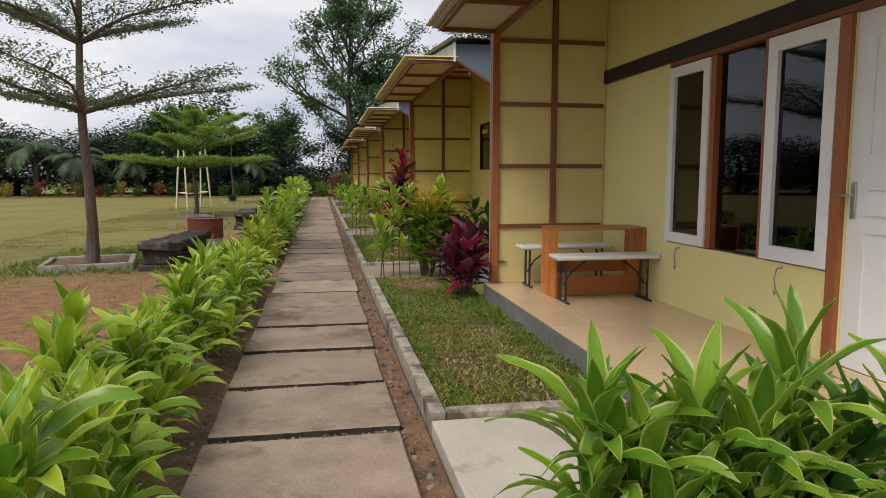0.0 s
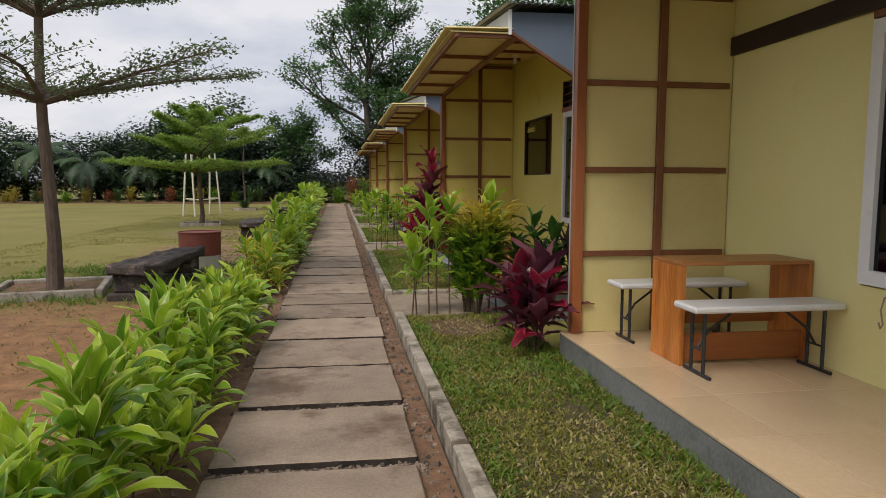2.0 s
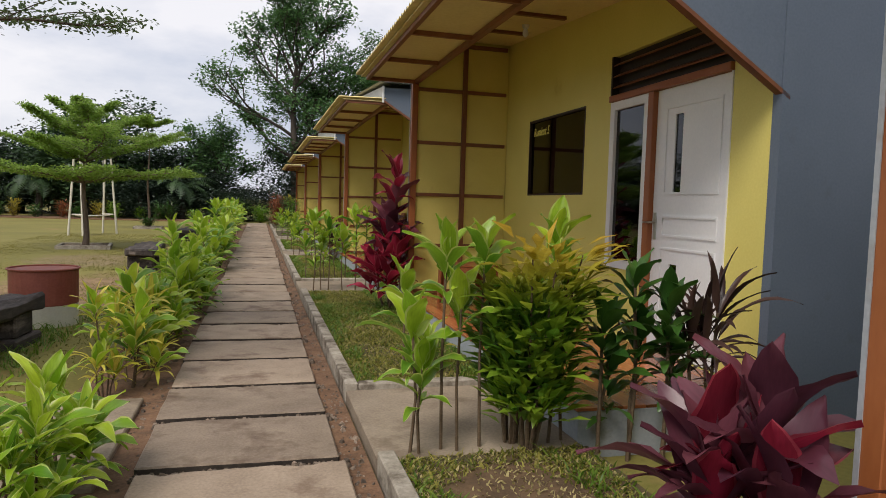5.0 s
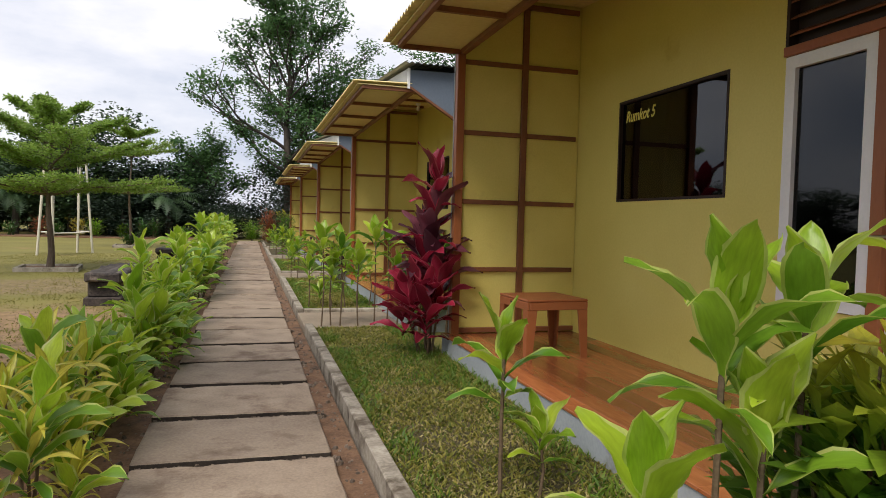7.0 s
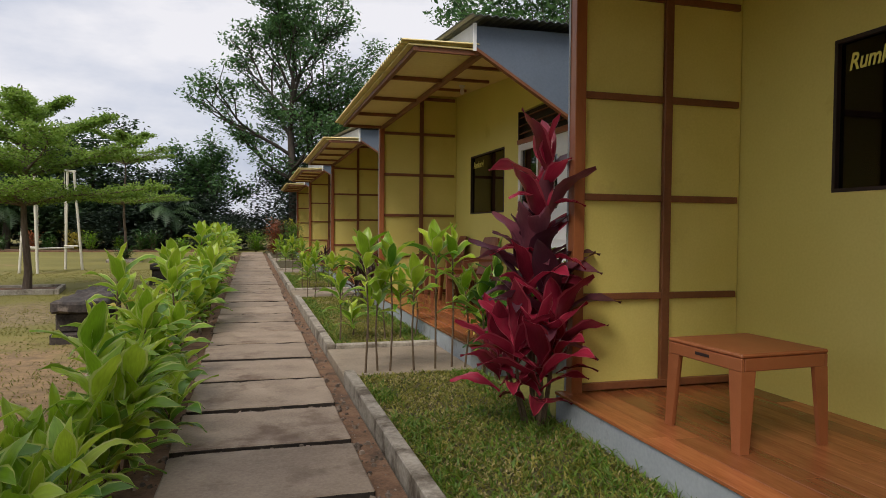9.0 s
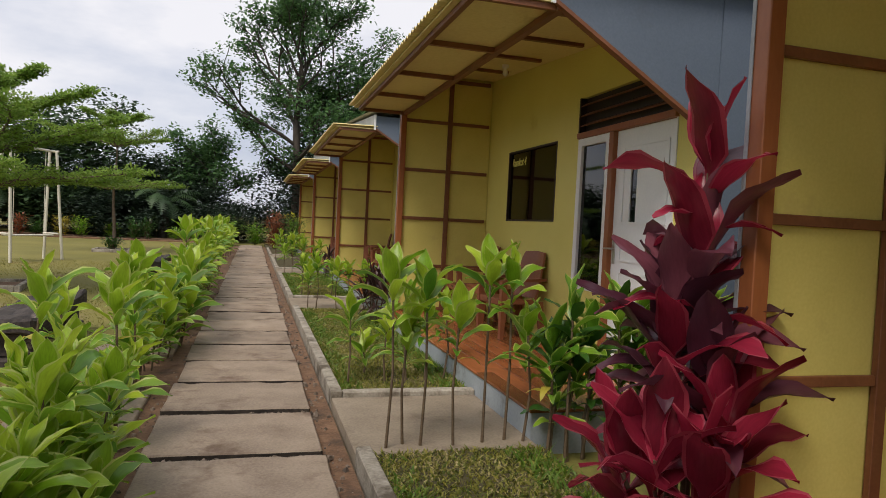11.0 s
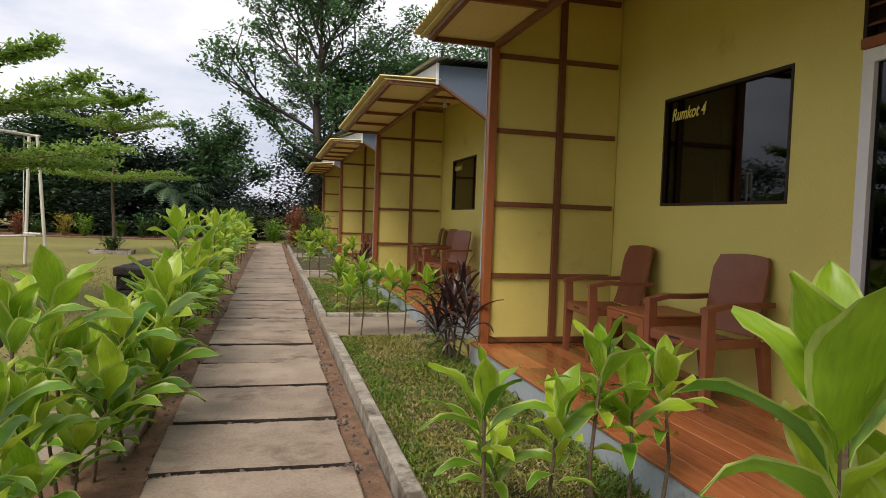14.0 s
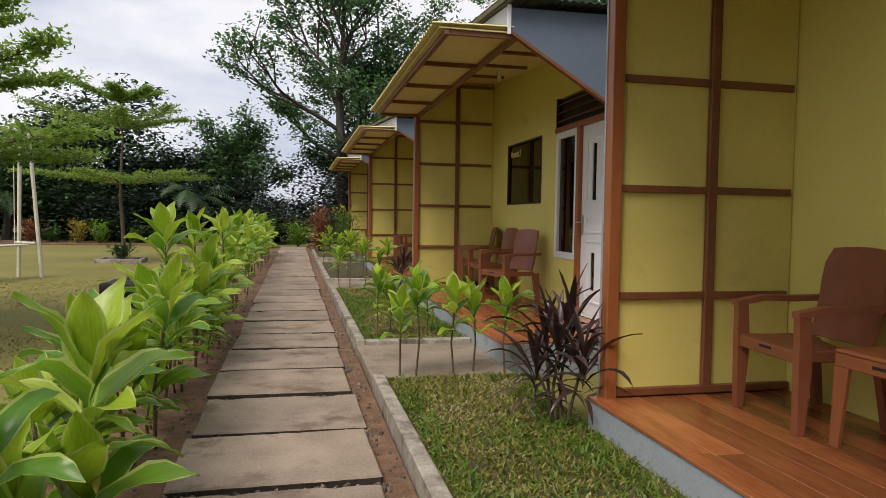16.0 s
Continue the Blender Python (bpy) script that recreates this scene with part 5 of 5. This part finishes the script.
def tall_tree(x, y, h, r, depth, material, label, seed, per=26, leaf=0.22, cluster=0.55, split=0.35):
    rng = random.Random(seed)
    t = empty("tall_tree", pose(x, y, 0), label, "tree", "tall trees")
    bm, spots = bmesh.new(), []
    top = h * split
    tube(bm, [(0, 0, -0.2), (0.05, 0.1, top * 0.5), (-0.1, 0, top)], [r * 1.3, r, r * 0.85], 10)
    for k in range(7):
        a = k * 1.3 + rng.uniform(-0.3, 0.3)
        z = top * (1.0 if k < 3 else rng.uniform(0.75, 1.25))
        low = k >= 3
        grow(rng, bm, spots, Vector((-0.1 * z / top, 0, min(z, top))), Vector((math.cos(a) * (1.0 if low else 0.5), math.sin(a) * (1.0 if low else 0.5), 0.55 if low else 1.1)).normalized(), h * (0.19 if low else 0.23), r * (0.36 if low else 0.5), depth - (1 if low else 0), 0.6)
    part("trunk", bm, M_BARK_DARK, t)
    vs, fs = leaf_cloud(rng, spots, per, cluster, leaf, 0.6, 0.1)
    quads("crown", vs, fs, material, t)
    return t


def leader_tree(x, y, h, r, label, seed, per=34):
    """A tall tree with one leaning leader that bears limbs all the way up, the lowest ones longest."""
    rng = random.Random(seed)
    t = empty("tall_tree", pose(x, y, 0), label, "tree", "tall trees")
    axis = [Vector((-0.15 * i + 0.022 * i * i * 0.7, 0.05 * math.sin(i), -0.2 + h * 0.93 * i / 10)) for i in range(11)]
    part("trunk", tube(bmesh.new(), axis, [r * (1.25 if i == 0 else 1 - 0.085 * i) for i in range(11)], 10), M_BARK_DARK, t)
    spots = []
    for k in range(24):
        f = 0.27 + 0.68 * (k / 23) ** 1.05
        p = axis[int(f * 10)].lerp(axis[min(10, int(f * 10) + 1)], (f * 10) % 1)
        a = k * 2.4 + rng.uniform(-0.35, 0.35)
        reach = 2.95 * (1.05 - 0.36 * f) * rng.uniform(0.6, 1.25)
        up = rng.uniform(0.2, 0.5) if f < 0.5 else rng.uniform(0.45, 0.9)
        bm = bmesh.new()
        grow(rng, bm, spots, p, Vector((math.cos(a), math.sin(a), up)).normalized(), reach, r * 0.30 * (1.2 - f), 2 if k % 3 else 3, 0.55)
        part("limb", bm, M_BARK_DARK, t)
    vs, fs = leaf_cloud(rng, [q for i, q in enumerate(spots) if i % 5], per, 0.36, 0.22, 0.36, 0.1)
    quads("crown", vs, fs, L_TALL, t)


def spreading_tree(x, y, h, r, label, seed, per=26):
    """A tall broad-leaved tree: a straight trunk with long forking limbs, flat low down and steep above, and open clusters of leaves."""
    rng = random.Random(seed)
    t = empty("tall_tree", pose(x, y, 0), label, "tree", "tall trees")
    axis = [Vector((0.10 * math.sin(i * 0.9), 0.08 * math.cos(i * 1.1), -0.2 + h * 0.72 * i / 8)) for i in range(9)]
    part("trunk", tube(bmesh.new(), axis, [r * (1.3 if i == 0 else 1 - 0.10 * i) for i in range(9)], 12), M_BARK_DARK, t)
    spots = []
    for k in range(16):
        f = 0.34 + 0.64 * k / 15
        p = axis[int(f * 8)].lerp(axis[min(8, int(f * 8) + 1)], (f * 8) % 1)
        a = k * 2.4 + rng.uniform(-0.4, 0.4)
        up = 0.30 + 1.15 * (f - 0.34) / 0.64 + rng.uniform(-0.12, 0.12)
        bm = bmesh.new()
        grow(rng, bm, spots, p, Vector((math.cos(a), math.sin(a), up)).normalized(), h * (0.125 + 0.035 * math.sin(3.0 * f)) * rng.uniform(0.8, 1.2), r * 0.34 * (1.25 - 0.6 * f), 3, 0.55)
        part("limb", bm, M_BARK_DARK, t)
    vs, fs = leaf_cloud(rng, [q for i, q in enumerate(spots) if i % 6], per, 0.36, 0.24, 0.42, 0.1)
    quads("crown", vs, fs, L_TALL, t)


spreading_tree(2.3, 43.5, 15.5, 0.36, "tall spreading tree with airy dark green crown", 11)
leader_tree(4.6, 45.5, 9.0, 0.24, "tall dark tree beyond the end of the path", 29, 36)
leader_tree(11.0, 27.5, 10.5, 0.26, "tall dark tree behind the cottages", 33)
leader_tree(11.8, 39.0, 10.0, 0.26, "tall dark tree behind the cottages", 37)
leader_tree(12.5, 18.0, 9.5, 0.26, "tall dark tree behind the cottages", 41)
tall_tree(-2.6, 46.0, 6.6, 0.16, 4, L_TALL, "slim tree with dark airy crown behind the lawn", 14, per=14, leaf=0.24, cluster=0.40, split=0.3)
tall_tree(5.0, 46.0, 9.5, 0.25, 4, L_WOOD, "dark tree beyond the end of the path", 17, per=22, leaf=0.28, cluster=0.5, split=0.25)


def wood_tree(seed, r, h, material, n=6600, leaf=0.21):
    """A dense tree of the wood's edge: trunk, and leaves massed in lumps over an uneven crown."""
    rng = random.Random(seed)
    t = empty("wood_tree", pose(0, 0, -500), "dense dark green tree at the wood's edge", "tree", "wood edge trees")
    bm = tube(bmesh.new(), [(0, 0, -0.2), (0.1, 0, h * 0.3), (0, 0.1, h * 0.7)], [0.2, 0.15, 0.07], 7)
    part("trunk", bm, M_BARK_DARK, t)
    lumps = []
    for _ in range(60):
        a, e = rng.uniform(0, 6.283), rng.uniform(-1.15, 1.35)
        k = rng.uniform(0.55, 1.0)
        lumps.append(Vector((r * k * math.cos(a) * max(0.75 if e < 0 else 0, math.cos(e)), r * k * math.sin(a) * max(0.75 if e < 0 else 0, math.cos(e)), h * 0.52 + h * 0.46 * k * math.sin(e))))
    vs, fs = leaf_cloud(rng, lumps, n // 60, r * 0.19, leaf, 0.8, 0.0)
    quads("crown", vs, fs, material, t)
    return t


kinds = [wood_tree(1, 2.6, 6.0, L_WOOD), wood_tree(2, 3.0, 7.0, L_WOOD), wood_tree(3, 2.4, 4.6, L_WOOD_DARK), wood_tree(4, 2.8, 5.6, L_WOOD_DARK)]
rng = random.Random(21)
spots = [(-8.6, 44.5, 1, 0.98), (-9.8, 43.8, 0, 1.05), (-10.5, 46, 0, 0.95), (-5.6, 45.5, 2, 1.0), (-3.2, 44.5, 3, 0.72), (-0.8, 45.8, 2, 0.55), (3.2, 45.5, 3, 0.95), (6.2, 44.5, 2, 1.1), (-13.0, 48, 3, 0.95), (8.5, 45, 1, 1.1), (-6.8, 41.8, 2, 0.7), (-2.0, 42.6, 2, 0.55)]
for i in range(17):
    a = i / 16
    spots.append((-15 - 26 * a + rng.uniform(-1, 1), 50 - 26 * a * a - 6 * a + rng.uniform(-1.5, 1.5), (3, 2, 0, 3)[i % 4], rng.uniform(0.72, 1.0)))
for i in range(9):
    spots.append((-44 - 2 * i + rng.uniform(-2, 2), 14 - 8 * i, (2, 3, 1)[i % 3], rng.uniform(0.9, 1.2)))
for i in range(7):
    spots.append((11.5 + rng.uniform(-1, 1.5), 4 + 6.2 * i, (0, 1, 3)[i % 3], rng.uniform(0.85, 1.05)))
for i in range(16):
    if -3.6 < -16 + 2.4 * i < 2.6:
        continue
    spots.append((-16 + 2.4 * i + rng.uniform(-0.6, 0.6), 51 + rng.uniform(-1, 2), (2, 3)[i % 2], rng.uniform(0.8, 1.05)))
for i, (x, y, k, s) in enumerate(spots):
    w = copy_thing(kinds[k], pose(x, y, -0.3, 0, 0, rng.uniform(0, 360)))
    w.scale = (s * 1.4, s * 1.4, s * rng.uniform(0.82, 1.14))
for o in kinds:
    for q in list(o.children):
        bpy.data.objects.remove(q)
    bpy.data.objects.remove(o)


def palm(x, y, h, seed, label="feathery palm at the wood's edge"):
    rng = random.Random(seed)
    p = empty("palm_tree", pose(x, y, -0.2), label, "palm", "palms")
    part("trunk", tube(bmesh.new(), [(0, 0, 0), (0.1, 0.05, h * 0.5), (0.1, 0.1, h)], [0.24, 0.2, 0.17], 8), M_BARK_DARK, p)
    for k in range(18):
        a, rise = k * 2.4, rng.uniform(0.1, 1.2)
        vs, fs = [], []
        L = 2.6 * rng.uniform(0.8, 1.1)
        x0, z0, ang = 0.1, h, rise
        spine = []
        for i in range(23):
            s = i / 22
            spine.append(len(vs))
            vs.append(Vector((x0, 0, z0)))
            x0 += L / 21 * math.cos(ang)
            z0 += L / 21 * math.sin(ang)
            ang -= 2.0 / 21
        for i in range(22):
            s = i / 21
            for side in (-1, 1):
                w = 0.75 * math.sin(math.pi * (0.12 + 0.86 * s)) * rng.uniform(0.85, 1.1)
                tip = vs[spine[i]] + Vector((0.30 * w + 0.02, side * w * 0.75, -0.42 * w))
                fs.append((spine[i], spine[i + 1], len(vs)))
                vs.append(tip)
        f = quads("frond", vs, fs, L_WOOD, p)
        f.matrix_basis = pose(0, 0, 0, 0, 0, math.degrees(a))


palm(-15.5, 40.5, 2.6, 3)
palm(-18.5, 41.5, 3.3, 4)
palm(-12.6, 43.2, 2.4, 5)
palm(-4.6, 43.0, 2.2, 6)

# shrubs along the far edge of the lawn
edge = tagged(part("flower_bed", boxes((-30, -1.5, 38.6, 41.5, -0.3, 0.05), bevel=0.02), M_SOIL), "red earth flower bed along the lawn", "flower bed", kind="structure")
rng = random.Random(5)
for i in range(26):
    x = -26 + i * 0.97 + rng.uniform(-0.3, 0.3)
    m, lab = rng.choice(((L_SHRUB_RED, "copper-leaved shrub in a far flower bed"), (L_SHRUB_GOLD, "golden-leaved shrub in a far flower bed"), (L_GREEN, "green shrub in a far flower bed"), (L_DEEP, "dark green shrub in a far flower bed")))
    bush(x, 39.2 + rng.uniform(-0.3, 0.6), rng.uniform(0.6, 1.15), rng.uniform(0.4, 0.6), m, lab, "garden_shrub", 260, 0.16, 0.08, 0.0, 50 + i)
bush(0.98, 34.5, 1.75, 0.62, L_SHRUB_RED, "copper-red shrub at the end of the path", "garden_shrub", 900, 0.13, 0.1, 0.0, 91)
bush(1.45, 29.0, 1.6, 0.50, L_BUSH_DARK, "dark round shrub beside the path", "garden_shrub", 800, 0.12, 0.1, 0.0, 92)
bush(-1.3, 38.6, 1.5, 0.9, L_DEEP, "dark green shrub at the end of the path", "garden_shrub", 700, 0.16, 0.05, 0.0, 93)
bush(0.2, 39.5, 1.2, 0.8, L_GREEN, "green shrub at the end of the path", "garden_shrub", 700, 0.16, 0.05, 0.0, 94)
bush(-4.35, 28.6, 0.5, 0.42, L_DEEP, "low green shrub round a tree trunk", "garden_shrub", 300, 0.12, 0.05, 0.05, 95)
bush(1.6, 39.8, 2.0, 0.9, L_WOOD, "dark shrub at the end of the path", "garden_shrub", 700, 0.18, 0.05, 0.0, 96)


# ---- grass ----
def turf(name, x0, x1, y0, y1, count, h, material, z, label, seed, clump=0.6, bare=None):
    """Short blades, thick in some places and thin in others."""
    rng = np.random.default_rng(seed)
    xs, ys = rng.uniform(x0, x1, count), rng.uniform(y0, y1, count)
    keep = [noise.noise(Vector((a * 2.3, b * 2.3, seed))) + rng.uniform(-0.5, 0.5) > -clump for a, b in zip(xs, ys)]
    xs, ys = xs[keep], ys[keep]
    if bare:
        cx, cy, rx, ry = bare
        far = np.hypot((xs - cx) / rx, (ys - cy) / ry) + rng.uniform(-0.25, 0.25, len(xs)) + np.array([0.7 * noise.noise(Vector((p * 1.6, q * 1.6, 3.0))) for p, q in zip(xs, ys)]) > 1
        xs, ys = xs[far], ys[far]
    n = len(xs)
    a = rng.uniform(0, 6.283, n)
    hh = h * rng.uniform(0.4, 1.5, n)
    lean = rng.uniform(0.3, 2.0, n) * hh
    w = rng.uniform(0.003, 0.0085, n)
    la = rng.uniform(0, 6.283, n)
    v = np.zeros((n, 5, 3))
    dx, dy = np.cos(a) * w, np.sin(a) * w
    lx, ly = np.cos(la) * lean, np.sin(la) * lean
    for i, (s, k) in enumerate(((-1, 0.0), (1, 0.0), (0.8, 0.6), (-0.8, 0.6))):
        v[:, i, 0], v[:, i, 1], v[:, i, 2] = xs + s * dx + lx * k * k, ys + s * dy + ly * k * k, z + hh * k
    v[:, 4, 0], v[:, 4, 1], v[:, 4, 2] = xs + lx, ys + ly, z + hh * 0.95
    idx = np.arange(n)[:, None] * 5
    fs = [tuple(f) for f in (idx + np.array([0, 1, 2, 3])).tolist()] + [tuple(f) for f in (idx + np.array([3, 2, 4])).tolist()]
    tagged(quads(name, v.reshape(-1, 3).tolist(), fs, material), label, "grass", kind="stuff")


for k in range(4):
    y0, y1 = BEDS[k]
    d = (26000, 24000, 24000, 14000)[k]
    turf("grass", 0.775, 1.84, y0 + 0.1, y1 + 0.01, d, 0.024, L_GRASS, 0.012, "short patchy grass in an edged bed", k + 1, 0.35, (1.3, 1.15, 0.36, 0.38) if k == 0 else None)
    turf("grass", 0.775, 1.84, y0 + 0.1, y1, int(d * 0.7), 0.016, L_LITTER, 0.014, "dry clippings lying in the grass", k + 11, -0.05)
    turf("grass", 0.775, 0.96, y0 + 0.1, y1 - 0.1, 2600, 0.040, L_GRASS_LUSH, 0.012, "lush grass along the kerb", k + 51, 0.0)
    turf("grass", 1.58, 1.85, y0 + 0.1, y1 - 0.1, 2600, 0.055, L_GRASS_LUSH, 0.012, "lush grass along the porch plinth", k + 21, 0.05)
    turf("grass", 0.81, 1.75, y1 - 2.9, y1 - 1.2, 3800, 0.034, L_GRASS_LUSH, 0.012, "lush grass round the planting", k + 31, 0.05)
turf("grass", -6.5, -1.3, -3.0, 12.0, 60000, 0.018, L_GRASS_DRY, 0.0, "thin dry grass on the lawn", 41, 0.0, (-2.5, -1.7, 2.2, 4.7))
turf("grass", -6.5, -1.5, 12.0, 24.0, 30000, 0.018, L_GRASS_DRY, 0.0, "thin dry grass on the lawn", 42, 0.2)
turf("grass", -4.5, -1.6, 2.8, 6.5, 9000, 0.07, L_GRASS_LUSH, 0.0, "lush grass round the bench", 43, 0.0)


def crumbs(x0, x1, y0, y1, count, seed):
    """Clods, small stones and dead leaf bits strewn on bare earth."""
    rng = random.Random(seed)
    vs, fs = [], []
    for _ in range(count):
        x, y = rng.uniform(x0, x1), rng.uniform(y0, y1)
        z = 0.035 * noise.noise(Vector((x * 0.35, y * 0.35, 0))) if x < -1.5 else 0.0
        s = rng.uniform(0.004, 0.012) if rng.random() < 0.9 else rng.uniform(0.012, 0.024)
        b, a = len(vs), rng.uniform(0, 6.283)
        for k in range(4):
            vs.append((x + s * math.cos(a + k * 1.57) * rng.uniform(0.6, 1.4), y + s * math.sin(a + k * 1.57) * rng.uniform(0.6, 1.4), z - 0.004))
        vs.append((x + rng.uniform(-0.3, 0.3) * s, y, z + s * rng.uniform(0.3, 0.8)))
        fs += [(b + k, b + (k + 1) % 4, b + 4) for k in range(4)]
    tagged(quads("clods", vs, fs, M_CLOD), "small clods and stones strewn on bare earth", "stones", kind="stuff")


crumbs(-5.5, -1.15, -6.5, 2.6, 5200, 8)
turf("grass", -6.0, -1.15, -6.5, 2.6, 9000, 0.022, L_GRASS_DRY, 0.0, "thin tufts on bare earth", 47, -0.35)
